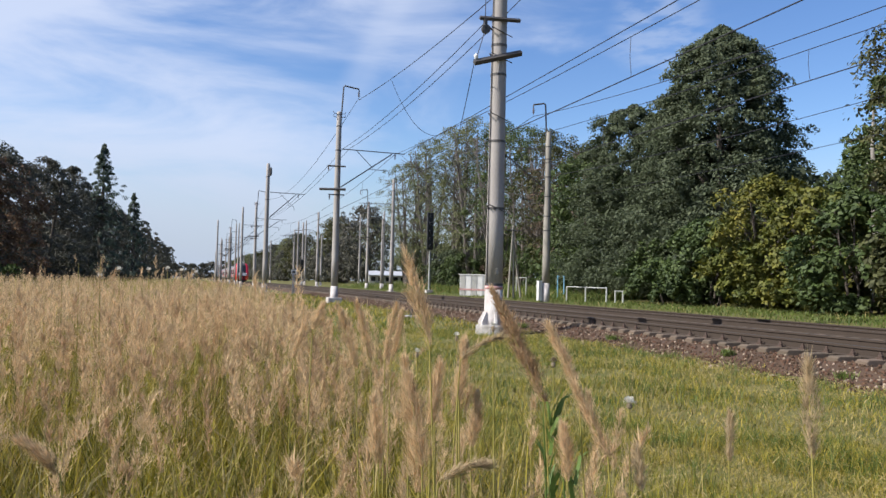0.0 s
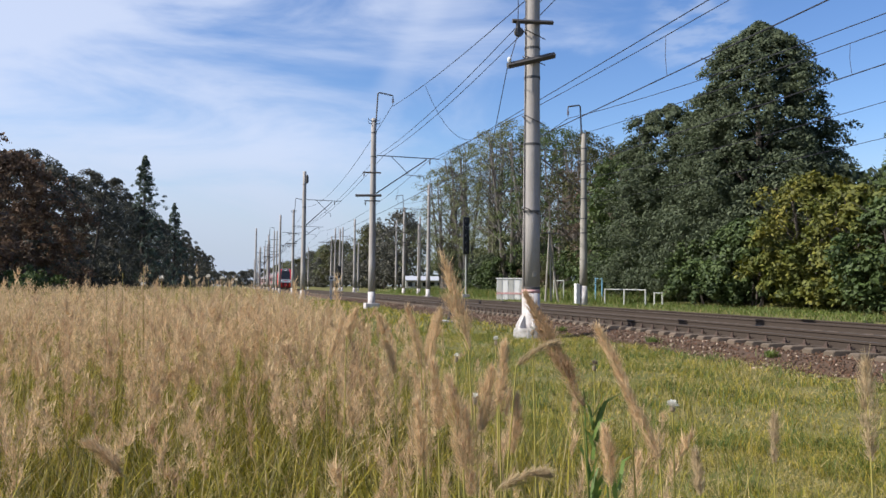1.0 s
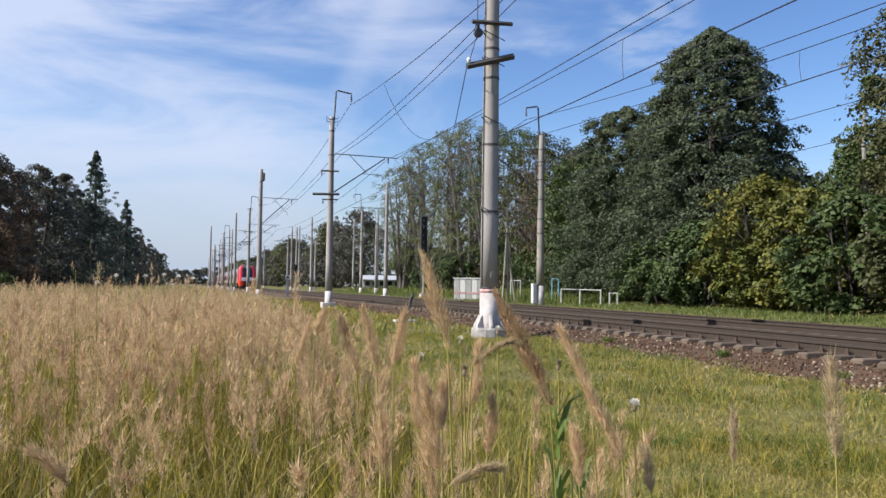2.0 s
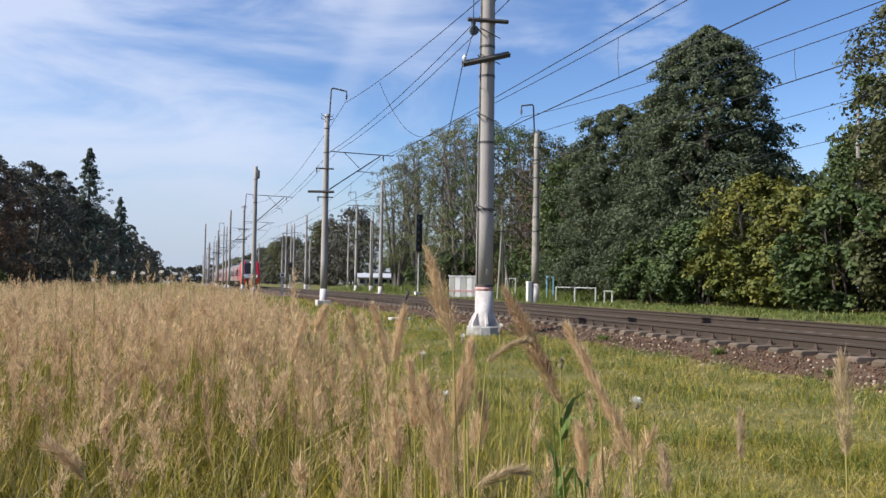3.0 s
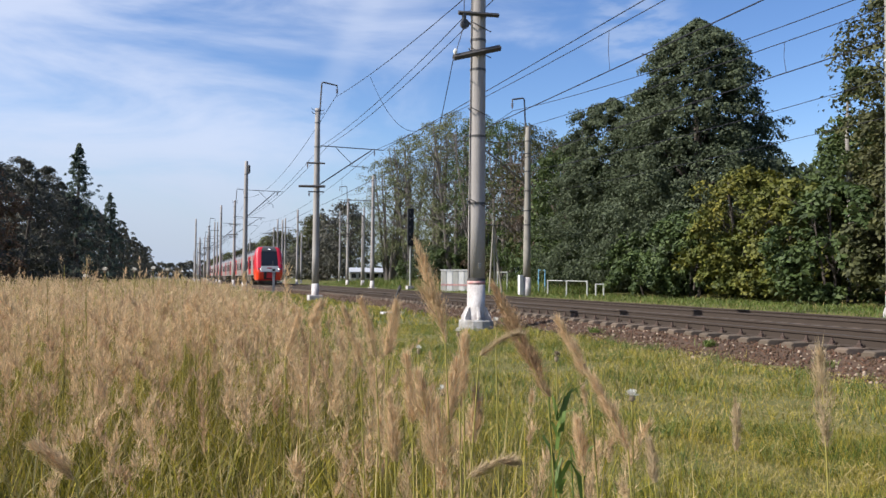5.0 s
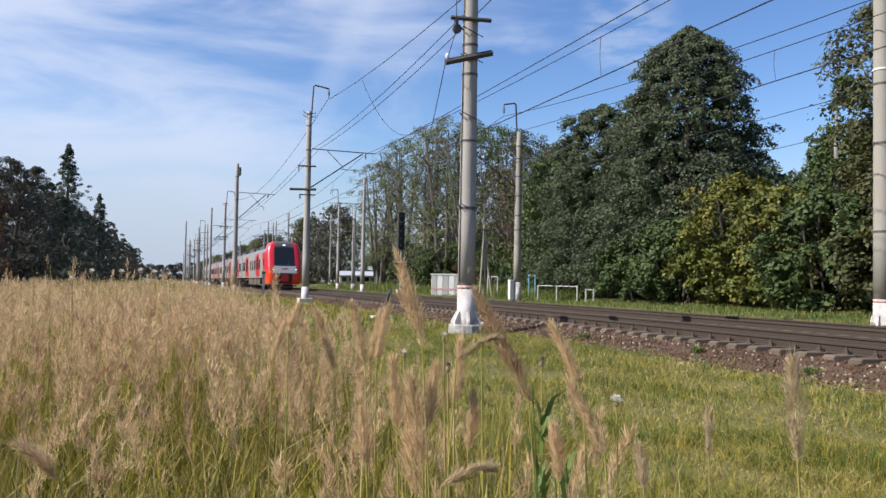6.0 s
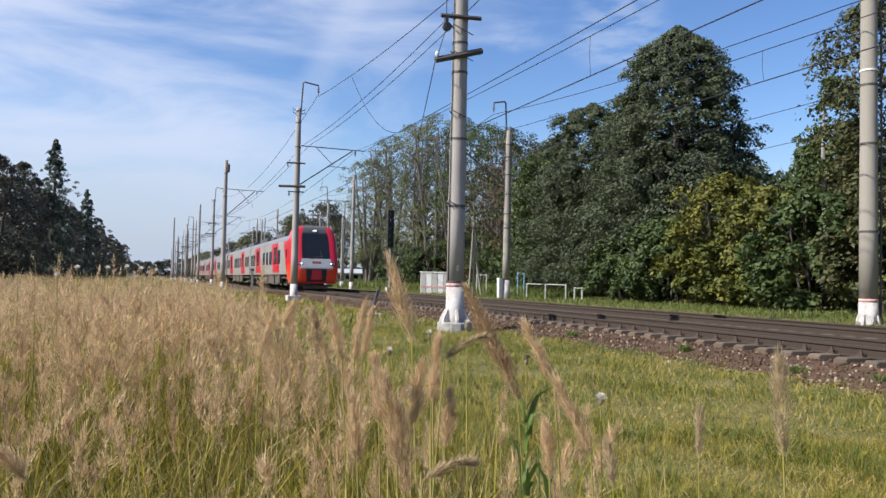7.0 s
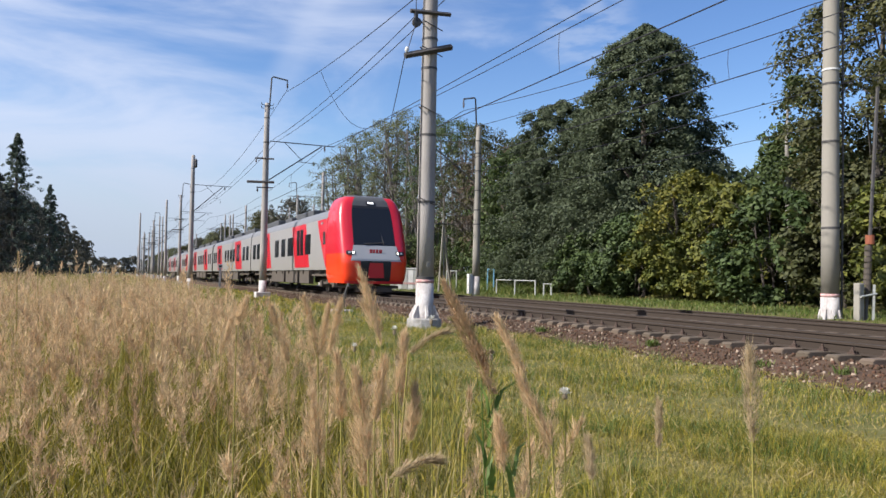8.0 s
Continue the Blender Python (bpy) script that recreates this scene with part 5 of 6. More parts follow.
def plumes(rng, x, y, z, length, radius, per, lean, mat_index, fat=1.0):
    """Feathery seed heads: short slivers fanning from a drooping axis."""
    n = len(x)
    a = rng.uniform(0, 6.283, n)
    k = rng.uniform(0.15, 1.0, n) ** 1.6 * lean
    lobes = 11
    pick = rng.integers(0, lobes, (n, per))
    lobe = np.stack((rng.uniform(0, 1, (n, lobes)), rng.uniform(0, 6.283, (n, lobes)), rng.uniform(0.5, 1.6, (n, lobes))))
    q = np.clip(np.take_along_axis(lobe[0], pick, 1) + rng.normal(0, 0.06, (n, per)), 0, 1.06)
    ax = np.stack((x[:, None] + np.cos(a)[:, None] * (k * length)[:, None] * q ** 1.5, y[:, None] + np.sin(a)[:, None] * (k * length)[:, None] * q ** 1.5, z[:, None] + length[:, None] * q * (1 - 0.4 * k[:, None] * q)), -1)
    env = radius[:, None] * np.take_along_axis(lobe[2], pick, 1) * (np.sin(np.pi * np.clip(q * 0.85 + 0.12, 0, 1)) ** 0.8)
    t = np.take_along_axis(lobe[1], pick, 1) + rng.normal(0, 0.7, (n, per))
    out = np.stack((np.cos(t) * env, np.sin(t) * env, np.zeros_like(t)), -1)
    s = (length[:, None] * rng.uniform(0.05, 0.13, (n, per)))[..., None]
    k0 = rng.uniform(0.0, 0.9, (n, per))[..., None]
    p0 = ax + out * k0
    p1 = ax + out * (k0 + rng.uniform(0.05, 0.4, (n, per))[..., None]) + np.array((0, 0, 1)) * s + rng.normal(0, 0.4, (n, per, 3)) * s
    side = np.stack((-np.sin(t), np.cos(t), np.zeros_like(t)), -1) * (s * 0.075 * fat)
    m = p0 * 0.7 + p1 * 0.3
    v = np.stack((m - side, p1, m + side), 2).reshape(-1, 3)
    f = np.arange(n * per * 3).reshape(-1, 3)
    return v, f, np.full(len(f), mat_index)


def join(name, sets, mats, label, category):
    vs, fs, ms, o = [], [], [], 0
    for v, f, m in sets:
        vs.append(v)
        fs.append(f + o)
        ms.append(m)
        o += len(v)
    tagged(quick(name, np.concatenate(vs), fs, mats, np.concatenate(ms)), label, category, kind="stuff")


G = np.random.default_rng(23)
GRASS_MATS = (BLADE, BLADE_DRY, STEM, PLUME, PLUME_DARK)


def wedge(count, d0, d1, a0, a1, power=1.0):
    """Random places between two distances and two bearings from the camera."""
    d = np.sqrt(d0 ** 2 + (d1 ** 2 - d0 ** 2) * G.uniform(0, 1, count) ** power)
    a = np.radians(G.uniform(a0, a1, count))
    return d * np.sin(a), d * np.cos(a)


def field_edge(y):
    return np.interp(y, (0, 3, 6, 15, 30, 60, 120), (0.95, 1.05, 1.25, 1.9, 3.2, 4.6, 5.5))


def tall_grass(count, d0, d1, per, fat, leaves, name, a0=-28, a1=34, spill=0.0):
    """Feather reed grass, head high at the chest, thinning at the field's edge."""
    x, y = wedge(count, d0, d1, a0, a1)
    edge = field_edge(y) + spill
    patch = np.array([noise.noise((a * 0.8, b * 0.5, 7)) for a, b in zip(x, y)])
    keep = G.uniform(0, 1, len(x)) < np.clip((edge - x) / (0.25 + 0.03 * y) + 0.35 * patch, 0, 1)
    x, y, patch = x[keep], y[keep], patch[keep]
    n = len(x)
    z = drop(y)
    h = 1.0 + 0.12 * patch + G.normal(0, 0.085, n)
    rise = np.interp(np.hypot(x, y), (0, 2.2, 3.0, 4.5, 6, 20, 60), (-0.26, -0.18, -0.03, 0.04, 0.0, -0.02, 0.0))
    inside = field_edge(y) + spill - x
    h = np.clip(h + rise - 0.26 * np.clip(1 - inside / (0.7 + 0.05 * y), 0, 1), 0.62, 1.42) + z
    sw = 0.0022 * max(fat, 0.8)
    lean_a, lean = G.uniform(0, 6.283, n), 0.34 * G.uniform(0, 1, n) ** 2
    tx, ty = x + np.cos(lean_a) * lean + 0.03, y + np.sin(lean_a) * lean
    f = G.uniform(0, 6.283, n)
    w = np.stack((np.cos(f) * sw, np.sin(f) * sw, np.zeros(n)), 1)
    base, top = np.stack((x, y, z), 1), np.stack((tx, ty, h), 1)
    v = np.stack((base - w, base + w, top + w * 0.6, top - w * 0.6), 1).reshape(-1, 3)
    sets = [(v, np.arange(n * 4).reshape(n, 4), np.full(n, 2))]
    ln = G.uniform(0.16, 0.33, n)
    dark = G.uniform(0, 1, n) < 0.25
    bearing = G.uniform(0, 1, n) < np.interp(np.hypot(x, y), (2.0, 3.0, 3.7), (0.3, 0.7, 1.0))
    for sel, mi in ((~dark & bearing, 3), (dark & bearing, 4)):
        sets.append(plumes(G, tx[sel], ty[sel], h[sel] - ln[sel] * 0.25, ln[sel], G.uniform(0.013, 0.033, sel.sum()) * (1 + 0.1 * fat), per, 0.6, mi, fat))
    k = leaves
    lx, ly = np.repeat(x, k) + G.normal(0, 0.09, n * k), np.repeat(y, k) + G.normal(0, 0.09, n * k)
    lz = G.uniform(0, 0.42, n * k) + np.repeat(z, k)
    sets.append(blades(G, lx, ly, lz, G.uniform(0.25, 0.6, n * k), 0.0058 * max(1.0, fat * 0.8), 0.5, 0))
    few = max(1, n * k // 3)
    sets.append(blades(G, lx[:few] + 0.02, ly[:few], lz[:few], G.uniform(0.3, 0.7, few), 0.0055 * max(1.0, fat * 0.8), 0.6, 1))
    # bleached stalks leaning across the stand
    few = max(1, n // 2)
    sets.append(blades(G, lx[-few:], ly[-few:], np.repeat(z, k)[-few:] + 0.1, G.uniform(0.5, 0.85, few), 0.0035 * max(1.0, fat * 0.8), 0.75, 1))
    join(name, sets, GRASS_MATS, "tall reed grass with tan feathery seed heads", "tall grass")


tall_grass(26, 1.75, 2.4, 420, 0.7, 46, "nearest_tall_grass")
tall_grass(40, 1.7, 3.4, 500, 0.7, 14, "straggling_tall_grass", 8, 30, 0.9)
tall_grass(820, 2.3, 4.8, 300, 0.85, 20, "near_tall_grass")
tall_grass(4300, 4.5, 12, 85, 1.5, 7, "tall_grass")
tall_grass(8500, 11.5, 34, 20, 3.0, 2, "farther_tall_grass")
tall_grass(8500, 33, 130, 6, 10.0, 1, "distant_tall_grass")
tall_grass(3500, 2.5, 26, 8, 3.5, 2, "side_tall_grass", -115, -28)


def short_grass(count, d0, d1, a0, a1, ln, width, name, x_max=8.9):
    x, y = wedge(count, d0, d1, a0, a1)
    ok = (x < x_max + 0.25 * np.sin(y * 1.7) + G.normal(0, 0.15, len(x))) & (x > field_edge(y) - 1.5)
    x, y = x[ok], y[ok]
    patch = np.array([1.3 * noise.noise((a * 0.9, b * 0.9, 2)) + 0.9 * noise.noise((a * 2.9, b * 2.9, 5)) for a, b in zip(x, y)])
    n = len(x)
    h = ln * (1 + 0.8 * patch) * G.uniform(0.4, 1.4, n)
    patch = patch + np.array([0.5 * noise.noise((a * 0.25, b * 0.25, 8)) for a, b in zip(x, y)])
    dry = G.uniform(0, 1, n) < np.clip(0.28 - 0.6 * patch, 0.08, 0.6)
    lush = ~dry & (G.uniform(0, 1, n) < np.clip(0.05 + 1.0 * patch, 0, 0.45))
    sets = [blades(G, x[s], y[s], drop(y[s]) - 0.01, np.clip(h[s], 0.045, 0.4), width, bend, mi) for s, mi, bend in ((~dry & ~lush, 0, 0.75), (dry, 1, 0.95), (lush, 2, 0.6))]
    join(name, sets, (BLADE, BLADE_DRY, BLADE_LUSH), "short mown green and straw-coloured verge grass", "grass")


short_grass(105000, 2.2, 8, 4, 56, 0.095, 0.0044, "near_short_grass")
short_grass(120000, 8, 22, 3, 62, 0.095, 0.0085, "short_grass")
short_grass(40000, 22, 70, 2, 24, 0.15, 0.03, "farther_short_grass")
short_grass(16000, 2.0, 20, 56, 130, 0.12, 0.02, "side_short_grass")


def verge_tufts():
    """Darker tufts, seed stalks and lying straw that break up the mown verge."""
    x, y = wedge(420, 2.6, 20, 8, 58)
    ok = (x < 8.9) & (x > field_edge(y))
    x, y = x[ok], y[ok]
    k = 34
    r = np.repeat(G.uniform(0.04, 0.14, len(x)), k)
    bx, by = np.repeat(x, k) + G.normal(0, 1, len(x) * k) * r, np.repeat(y, k) + G.normal(0, 1, len(x) * k) * r
    tall = np.repeat(G.uniform(0.08, 0.24, len(x)), k) * G.uniform(0.5, 1.2, len(x) * k)
    sets = [blades(G, bx, by, drop(by) - 0.01, tall, 0.006, 0.6, 0)]
    x, y = wedge(1500, 1.8, 11, 8, 40)
    ok = (x > field_edge(y) - 0.2) & (x < field_edge(y) + G.exponential(0.7, len(x)))
    x, y = x[ok], y[ok]
    k = 16
    bx, by = np.repeat(x, k) + G.normal(0, 0.05, len(x) * k), np.repeat(y, k) + G.normal(0, 0.05, len(x) * k)
    tall = np.repeat(G.uniform(0.15, 0.5, len(x)), k) * G.uniform(0.5, 1.2, len(x) * k)
    straw = G.uniform(0, 1, len(bx)) < 0.35
    sets += [blades(G, bx[s], by[s], drop(by[s]) - 0.01, tall[s], 0.005, 0.55, mi) for s, mi in ((~straw, 2), (straw, 1))]
    x, y = wedge(7000, 2.4, 18, 6, 58)
    ok = (x < 9.0) & (x > field_edge(y) - 0.3)
    x, y = x[ok], y[ok]
    n = len(x)
    a, ln = G.uniform(0, 6.283, n), G.uniform(0.06, 0.28, n)
    d = np.stack((np.cos(a) * ln, np.sin(a) * ln, G.uniform(-0.02, 0.05, n)), 1)
    w = np.stack((-np.sin(a), np.cos(a), np.zeros(n)), 1) * 0.0034
    p = np.stack((x, y, drop(y) + G.uniform(0.05, 0.12, n)), 1)
    v = np.stack((p - w, p + d - w * 0.5, p + d + w * 0.5, p + w), 1).reshape(-1, 3)
    sets.append((v, np.arange(n * 4).reshape(n, 4), np.full(n, 1)))
    join("verge_tufts", sets, (BLADE_LUSH, BLADE_DRY, BLADE), "darker grass tufts and lying straw on the verge", "grass")


verge_tufts()


def far_strip():
    """Rough grass between the second track and the trees."""
    n = 24000
    y = 8 + 110 * G.uniform(0, 1, n) ** 1.5
    x = 17.9 + G.uniform(0, 1, n) ** 0.8 * np.interp(y, (8, 35, 60, 118), (4.5, 5, 7, 9))
    z = np.array([ground_z(a, b) for a, b in zip(x, y)]) - 0.02
    sets = [blades(G, x, y, z, G.uniform(0.06, 0.2, n), 0.03, 0.5, 0), blades(G, x[:900] + 0.1, y[:900], z[:900], G.uniform(0.1, 0.3, 900), 0.02, 0.5, 1)]
    join("yard_grass", sets, (BLADE_LUSH, BLADE_DRY), "rough green grass between the tracks and the trees", "grass")


far_strip()


def meadow():
    """Tall green grass on the rising ground before the open trees."""
    n = 15000
    y = 40 + 85 * G.uniform(0, 1, n) ** 1.3
    x = 21.4 + G.uniform(0, 1, n) * np.interp(y, (40, 60, 125), (3.5, 9.0, 16.0))
    z = np.array([ground_z(a, b) for a, b in zip(x, y)]) - 0.02
    patch = np.array([noise.noise((a * 0.35, b * 0.2, 9)) for a, b in zip(x, y)])
    tall = (0.55 + 0.35 * patch) * G.uniform(0.5, 1.25, n)
    k = G.uniform(0, 1, n) < 0.12
    sets = [blades(G, x[~k], y[~k], z[~k], tall[~k], 0.045, 0.55, 0), blades(G, x[k], y[k], z[k], tall[k], 0.03, 0.5, 1)]
    join("meadow_grass", sets, (BLADE_LUSH, BLADE_DRY), "tall green meadow grass before the open trees", "grass")


meadow()


# ---- single stalks by the camera ----
def reed(foot, low, tip, width, dark):
    """One reed-grass stalk: stem, leaves, and a feathery head from low to tip."""
    root = empty("reed_stalk", pose(*foot), "single reed grass stalk with a %s feathery seed head" % (("tan", "brown", "pale straw")[dark]), "reed grass", "reed stalks")
    f, a, b = Vector(foot), Vector(low), Vector(tip)
    bm = B()
    mid = f.lerp(a, 0.55) + Vector((0.012, 0.0, 0.02))
    tube(bm, [Vector((0, 0, -0.02)), mid - f, a - f, a.lerp(b, 0.75) - f], 0.0026, 5, 0.0008)
    part("stem", bm, STEM, root)
    n = (2300, 5200, 1500)[dark]
    lobes = 38
    pick = G.integers(0, lobes, n)
    lobe_q, lobe_t = np.sort(G.uniform(0, 1, lobes)) ** 0.9, G.uniform(0, 6.283, lobes)
    q = np.clip(lobe_q[pick] + G.normal(0, 0.045, n), 0, 1.05)
    t = lobe_t[pick] + G.normal(0, 0.55, n)
    t0 = t
    axis, ln = np.array(b - a), (b - a).length
    ax = np.array(a - f) + q[:, None] * axis + (np.sin(q * 2.6) * 0.05 * ln)[:, None] * np.array((0.4, 0.2, 0)) + (np.sin(q * 3.1) * 0.35 * max(0.0, math.hypot(axis[0], axis[1]) - 0.55 * ln))[:, None] * np.array((0, 0, 1))
    env = (0.4 + 1.0 * G.uniform(0, 1, lobes))[pick] * width * np.sin(np.pi * np.clip(q * 0.88 + 0.1, 0, 1)) ** 0.9 * (0.85 + 0.2 * np.sin(q * 17 + 3 * np.cos(t0) + G.uniform(0, 6)))
    out = np.stack((np.cos(t), np.sin(t), np.zeros(n)), 1)
    p0 = ax + out * (env * G.uniform(0, 1.0, n) ** 0.8 * 0.8)[:, None]
    up = axis / ln
    p1 = p0 + (out * (env * 0.3)[:, None] + up * 0.017 + G.normal(0, 0.0055, (n, 3))) * G.uniform(0.4, 1.3, n)[:, None]
    side = np.stack((-np.sin(t), np.cos(t), np.zeros(n)), 1) * (0.00065, 0.001, 0.00065)[dark]
    m = p0 * 0.7 + p1 * 0.3
    v = np.stack((m - side, p1, m + side), 1).reshape(-1, 3)
    quick("seed_head", v, np.arange(n * 3).reshape(n, 3), (PLUME, PLUME_DARK, PLUME_PALE)[dark], parent=root)
    k = 3
    lv, lf, _ = blades(G, G.normal(0, 0.012, k), G.normal(0, 0.012, k), G.uniform(0.1, 0.6, k), G.uniform(0.25, 0.45, k), 0.008, 0.6, 0)
    quick("leaves", lv, lf, BLADE, parent=root)
    REEDS.append((root, foot))


REEDS = []
for _low, _tip, _w, _dark in (
    ((0.377, 1.201, 1.287), (0.343, 1.239, 1.442), 0.025, 0),
    ((0.728, 1.538, 1.139), (0.642, 1.616, 1.363), 0.04, 1),
    ((0.34, 1.161, 1.113), (0.324, 1.191, 1.241), 0.026, 0),
    ((0.889, 0.928, 1.15), (0.904, 0.95, 1.283), 0.021, 2),
    ((0.628, 1.194, 1.22), (0.598, 1.242, 1.312), 0.016, 0),
    ((0.646, 1.125, 1.121), (0.612, 1.176, 1.223), 0.018, 0),
    ((1.152, 1.499, 1.005), (1.175, 1.53, 1.106), 0.016, 2),
    ((0.487, 1.427, 1.165), (0.506, 1.451, 1.273), 0.022, 0),
    ((0.475, 1.956, 1.191), (0.507, 1.988, 1.321), 0.024, 0),
    ((0.423, 1.866, 1.187), (0.396, 1.911, 1.328), 0.022, 0),
    ((-0.175, 1.318, 1.089), (-0.233, 1.337, 1.135), 0.018, 0),
    ((0.392, 1.976, 1.162), (0.356, 2.025, 1.302), 0.02, 0),
    ((0.799, 1.264, 1.021), (0.807, 1.295, 1.085), 0.016, 2),
    ((0.4, 1.299, 1.145), (0.421, 1.32, 1.243), 0.022, 0),
    ((0.512, 1.417, 1.075), (0.53, 1.442, 1.177), 0.02, 0),
    ((0.585, 1.161, 1.071), (0.589, 1.189, 1.152), 0.015, 0),
    ((0.322, 1.375, 1.065), (0.317, 1.405, 1.169), 0.022, 0),
    ((0.28, 2.402, 1.148), (0.326, 2.444, 1.281), 0.02, 0),
    ((0.335, 1.268, 1.153), (0.332, 1.296, 1.252), 0.018, 0),
    ((0.345, 1.066, 1.11), (0.416, 1.064, 1.126), 0.0095, 2),
    ((0.483, 1.366, 1.25), (0.557, 1.36, 1.286), 0.0095, 2),
    ((0.276, 1.993, 1.261), (0.301, 2.013, 1.319), 0.02, 0),
    ((0.344, 1.165, 1.069), (0.345, 1.214, 1.189), 0.026, 0),
    ((0.495, 2.042, 1.181), (0.524, 2.064, 1.3), 0.018, 0),
):
    _d = (Vector(_low) - Vector(_tip)).normalized() * 0.12
    reed((_low[0] + _d.x, _low[1] + _d.y, 0.0), _low, _tip, _w, _dark)


def head_flower(name, label, foot, top, mat, r, petals, stem_mat=None, leaves=0):
    """A dry composite flower on a leafy stem."""
    root = empty(name, pose(*foot), label, "flower", "wild flowers")
    d = Vector(top) - Vector(foot)
    bm = B()
    tube(bm, [(0, 0, -0.02), d * 0.5 + Vector((0.015, 0, 0)), d], 0.003, 5, 0.0018)
    part("stem", bm, stem_mat or STEM, root)
    bm = B()
    lathe(bm, ((0.002, -0.01), (r * 0.35, -0.006), (r * 0.4, 0.0), (r * 0.25, 0.004)), 8, d)
    part("calyx", bm, DRY_HEAD, root)
    n = petals
    t, e = G.uniform(0, 6.283, n), G.uniform(0.1, 1.3, n)
    o = np.stack((np.cos(t) * np.cos(e), np.sin(t) * np.cos(e), np.sin(e)), 1)
    c = np.array(d) + np.array((0, 0, 0.004))
    s = np.stack((-np.sin(t), np.cos(t), np.zeros(n)), 1) * r * 0.1
    v = np.stack((c + o * r * 0.2, c + o * r * 0.7 - s, c + o * r, c + o * r * 0.7 + s), 1).reshape(-1, 3)
    quick("petals", v, np.arange(n * 4).reshape(n, 4), mat, parent=root)
    if leaves:
        lv, lf, _ = blades(G, np.full(leaves, 0.0), np.full(leaves, 0.0), G.uniform(0.1, d.z * 0.8, leaves), G.uniform(0.06, 0.12, leaves), 0.012, 0.9, 0)
        quick("leaves", lv, lf, BLADE_LUSH, parent=root)


for _kind, _top in (
    ('t', (1.029, 1.711, 1.1)),
    ('y', (0.691, 1.776, 1.284)),
    ('y', (0.546, 1.935, 1.206)),
    ('y', (0.473, 1.538, 1.162)),
    ('d', (0.823, 1.714, 1.203)),
    ('y', (0.641, 1.903, 1.25)),
    ('d', (0.583, 1.711, 1.195)),
    ('w', (-0.391, 4.511, 1.399)),
    ('w', (-0.269, 5.019, 1.402)),
    ('w', (-0.164, 5.023, 1.411)),
    ('w', (-0.085, 5.224, 1.402)),
    ('w', (-0.495, 4.602, 1.361)),
    ('w', (0.003, 5.624, 1.392)),
):
    _foot = (_top[0] + 0.02, _top[1] + 0.03, 0.0)
    if _kind == "t":
        head_flower("thistle", "white thistle head gone to seed on a bent stem", _foot, _top, PETAL, 0.019, 90, leaves=2)
    elif _kind == "w":
        head_flower("white_flower", "fluffy white seed head above the reed grass", _foot, _top, PETAL, 0.022, 60)
    elif _kind == "y":
        head_flower("daisy", "small off-white daisy on a thin stem", _foot, _top, PETAL, 0.012, 50, leaves=0)
    else:
        head_flower("dry_flower", "dark dry flower head on a leafy green stem", _foot, _top, DRY_HEAD, 0.014, 60, leaves=3)



def leafy_weed(foot, height):
    root = empty("leafy_weed", pose(*foot), "upright green weed with narrow pointed leaves", "weed")
    bm = B()
    tube(bm, [(0, 0, -0.02), (0.01, 0, height * 0.5), (-0.02, 0.01, height)], 0.004, 5, 0.0015)
    part("stem", bm, WEED, root)
    n = 46
    v, f, _ = blades(G, G.normal(0, 0.004, n), G.normal(0, 0.004, n), G.uniform(0.25, 0.95, n) * height, G.uniform(0.05, 0.095, n), 0.011, 0.8, 0)
    quick("leaves", v, f, WEED, parent=root)


leafy_weed((0.745, 1.552, 0.0), 1.179)
leafy_weed((0.754, 1.467, 0.0), 1.052)


def dock_spike(top):
    """A tall dry seed spike standing above the grass."""
    root = empty("seed_spike", pose(top[0], top[1], 0), "tall dry tan seed spike above the reed grass", "seed spike", "seed spikes")
    bm = B()
    tube(bm, [(0, 0, -0.02), (0.01, 0, top[2] * 0.6), (0, 0, top[2] - 0.02)], 0.004, 5, 0.0015)
    part("stem", bm, STEM, root)
    o = np.zeros(1)
    v, f, _ = plumes(G, o, o, np.array((top[2] - 0.2,)), np.array((0.2,)), np.array((0.022,)), 260, 0.15, 0, 0.8)
    quick("spike", v, f, PLUME, parent=root)


for _top in ((-0.548, 4.194, 1.451), (-0.452, 4.205, 1.481), (-0.59, 3.987, 1.385)):
    dock_spike(_top)


def shoulder_tuft(x, y, z, n):
    root = empty("weed_tuft", pose(x, y, z), "small green weed tuft growing in the ballast", "weed", "ballast weeds")
    v, f, _ = blades(G, G.normal(0, 0.07, n), G.normal(0, 0.07, n), np.full(n, -0.02), G.uniform(0.06, 0.17, n), 0.018, 0.8, 0)
    quick("leaves", v, f, BLADE_LUSH, parent=root)


for _x, _y, _z, _n in ((9.45, 12.3, 0.12, 120), (9.3, 16.2, 0.09, 90), (9.2, 9.3, 0.07, 80), (9.1, 21.0, 0.06, 80), (9.4, 8.0, 0.12, 50)):
    shoulder_tuft(_x, _y, _z, _n)


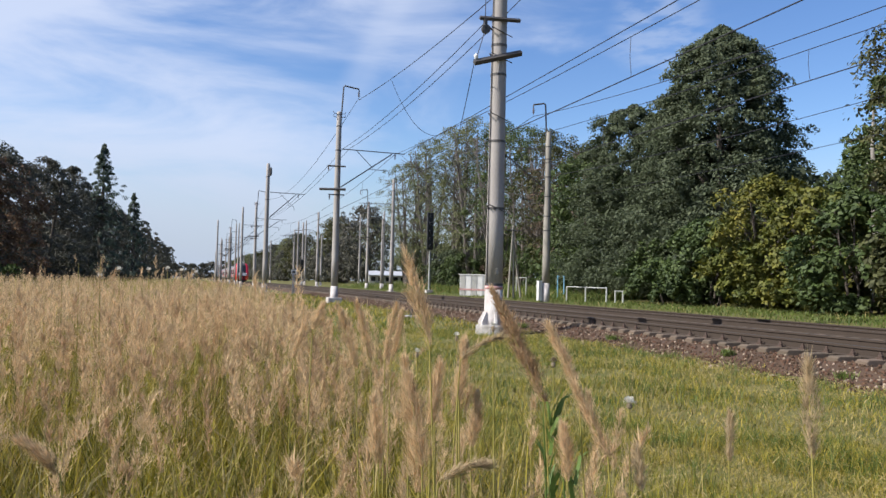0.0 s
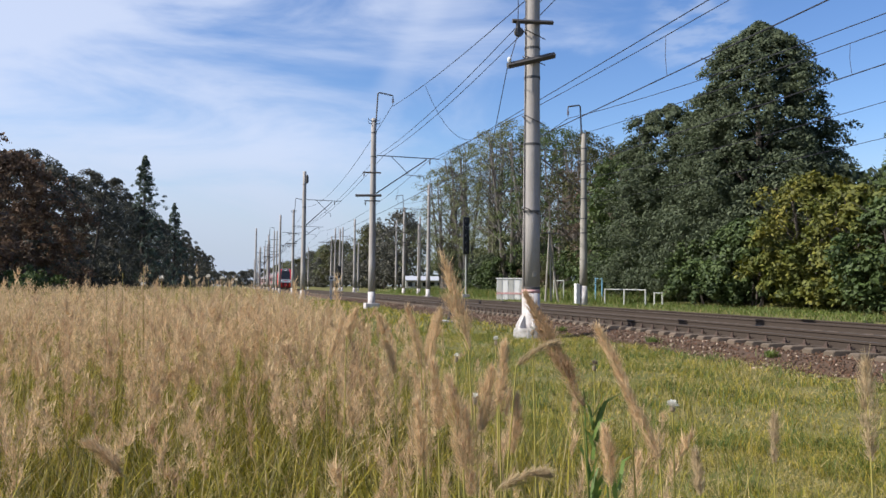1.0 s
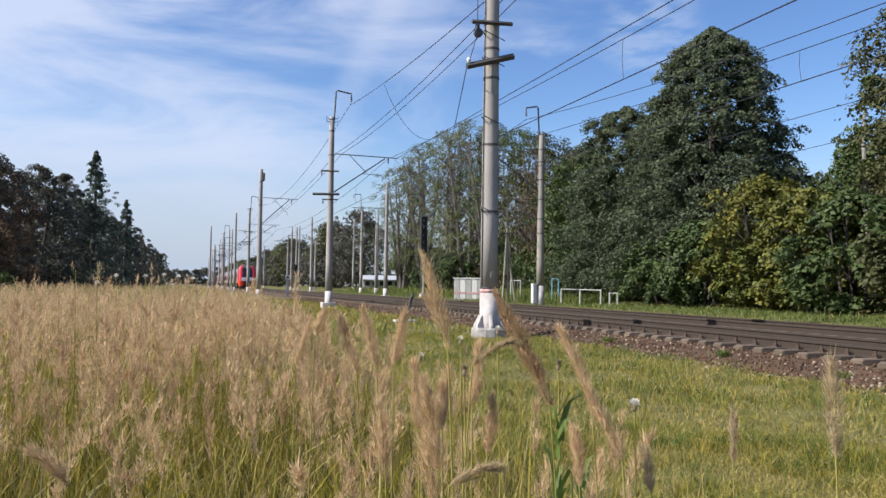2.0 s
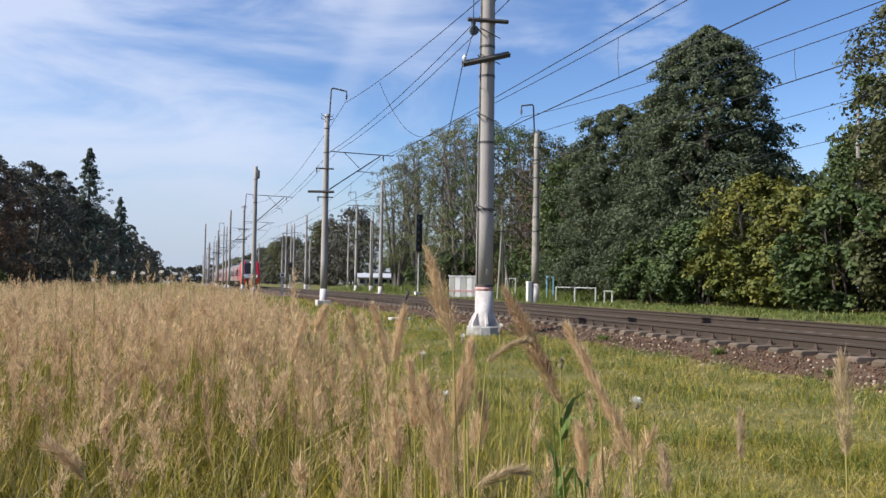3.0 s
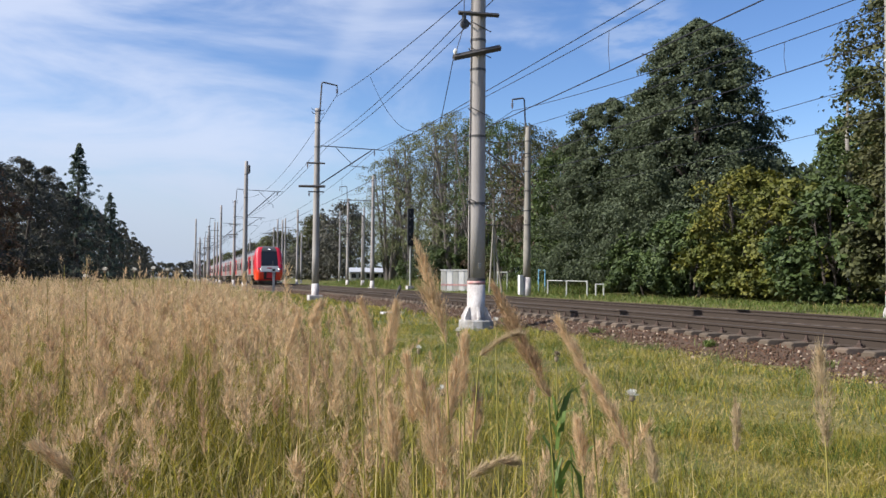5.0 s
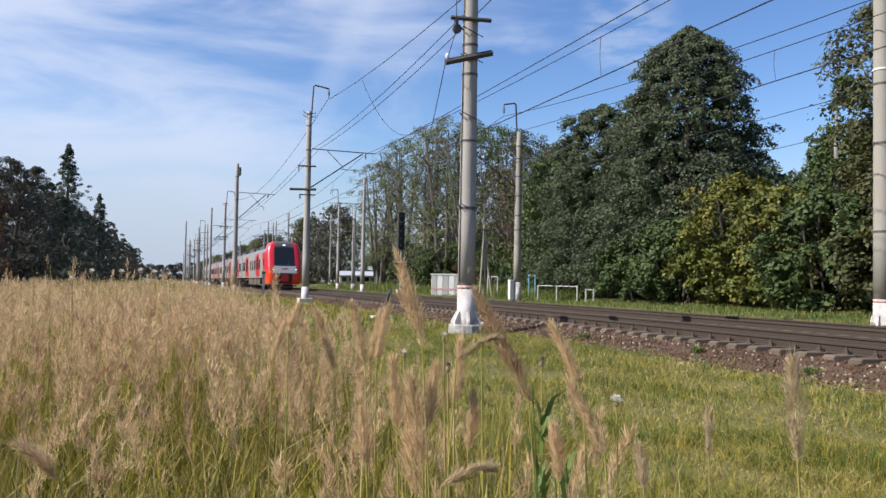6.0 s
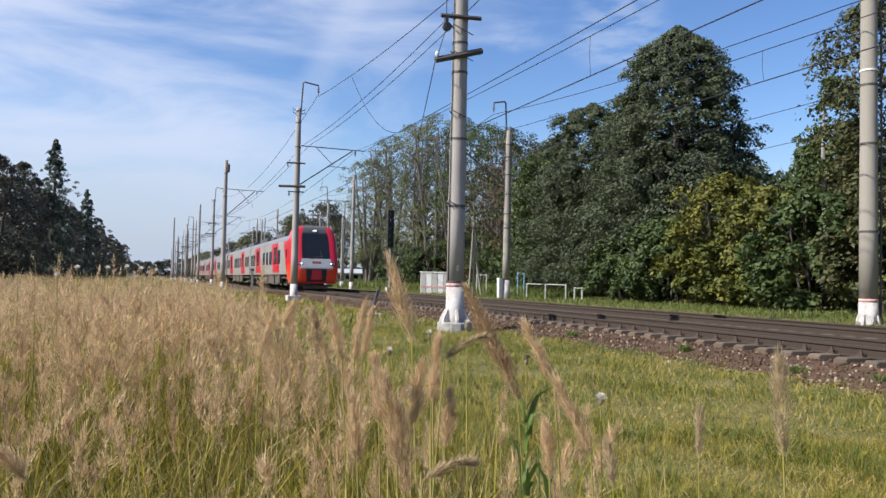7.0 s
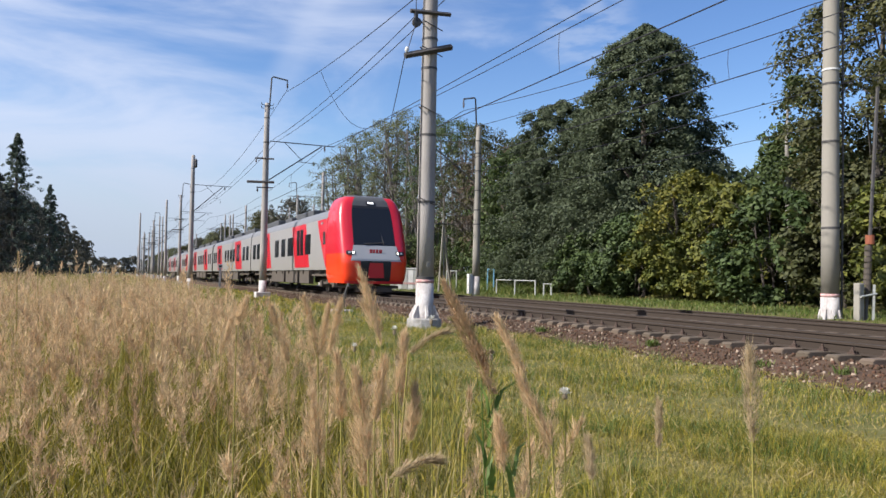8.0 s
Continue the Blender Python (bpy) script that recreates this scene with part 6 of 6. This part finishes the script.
# ---- sleepers and fastenings ----
def sleepers():
    mesh, clip = sleeper_mesh(), clip_mesh()
    for root, x, y1 in ((TRACKS[0], NEAR_TRACK, 110), (TRACKS[1], FAR_TRACK, 60)):
        y = 2.0
        while y < y1:
            ob = new("sleeper", mesh)
            ob.parent = root
            ob.location = (random.uniform(-0.03, 0.03), y, RAIL_Z - 0.195 + float(drop(y)))
            ob.rotation_euler.z = random.uniform(-0.012, 0.012)
            if y < 60:
                for s in (-0.795,) if x == NEAR_TRACK else ():
                    c = new("clip", clip)
                    c.parent = root
                    c.location = (s, y, RAIL_Z - 0.178 + float(drop(y)))
            y += 0.56


sleepers()


# the lean of three tall stalks in the wind: seconds, degrees about x and y
SWAY = {
    0: ((0, -1.91, -0.20), (0.5, -5.51, 0.91), (1, -2.09, -0.21), (1.5, -2.93, 0.89), (3, 0.12, -0.22), (3.5, 0.10, -0.06), (4, -2.43, 0.28), (4.5, 0.30, -0.61), (6, -2.84, -0.13), (6.5, -3.78, -0.22), (7, -5.85, 1.33), (7.5, -2.68, -0.28), (8, -11.89, 3.84)),
    1: ((0, -0.28, -0.35), (0.5, -0.64, -0.79), (1, -0.61, -0.74), (1.5, -0.10, -0.83), (3, 0.16, -0.03), (3.5, 0.00, -0.04), (4, 0.06, -0.17), (4.5, 0.08, -0.62), (6, -0.65, -0.87), (6.5, -0.00, -1.04), (7, -0.34, -0.44), (7.5, -0.40, -0.52), (8, 0.47, 0.58)),
    3: ((0, -0.06, -1.40), (3, -0.14, -0.01), (3.5, -0.16, 0.04), (4, -1.02, -1.03), (4.5, -1.09, -0.35), (6, 1.39, -3.73), (8, -0.29, -0.27)),
}


def motions():
    walk(TRAIN, [(t, pose(NEAR_TRACK, 35.55 + 21.6 * (8.0 - t), RAIL_Z + drop(36.2 + 21.6 * (8.0 - t)), -0.36)) for t in (0.0, 1.0, 2.0, 3.0, 4.0, 5.0, 6.0, 7.0, 8.0)])
    # the wind rocks the stalks close by
    sway = random.Random(3)
    for i, (root, foot) in enumerate(REEDS):
        if i in SWAY:
            walk(root, [(t, pose(*foot, rx, ry, 0)) for t, rx, ry in SWAY[i]])
            continue
        p, q, k = sway.uniform(0, 6.28), sway.uniform(0, 6.28), sway.uniform(0.3, 0.7)
        walk(root, [(0.5 * i, pose(*foot, k * math.sin(1.9 * i + p), k * math.sin(1.4 * i + q) + 0.3 * k * math.sin(0.37 * i), 0)) for i in range(17)])


motions()
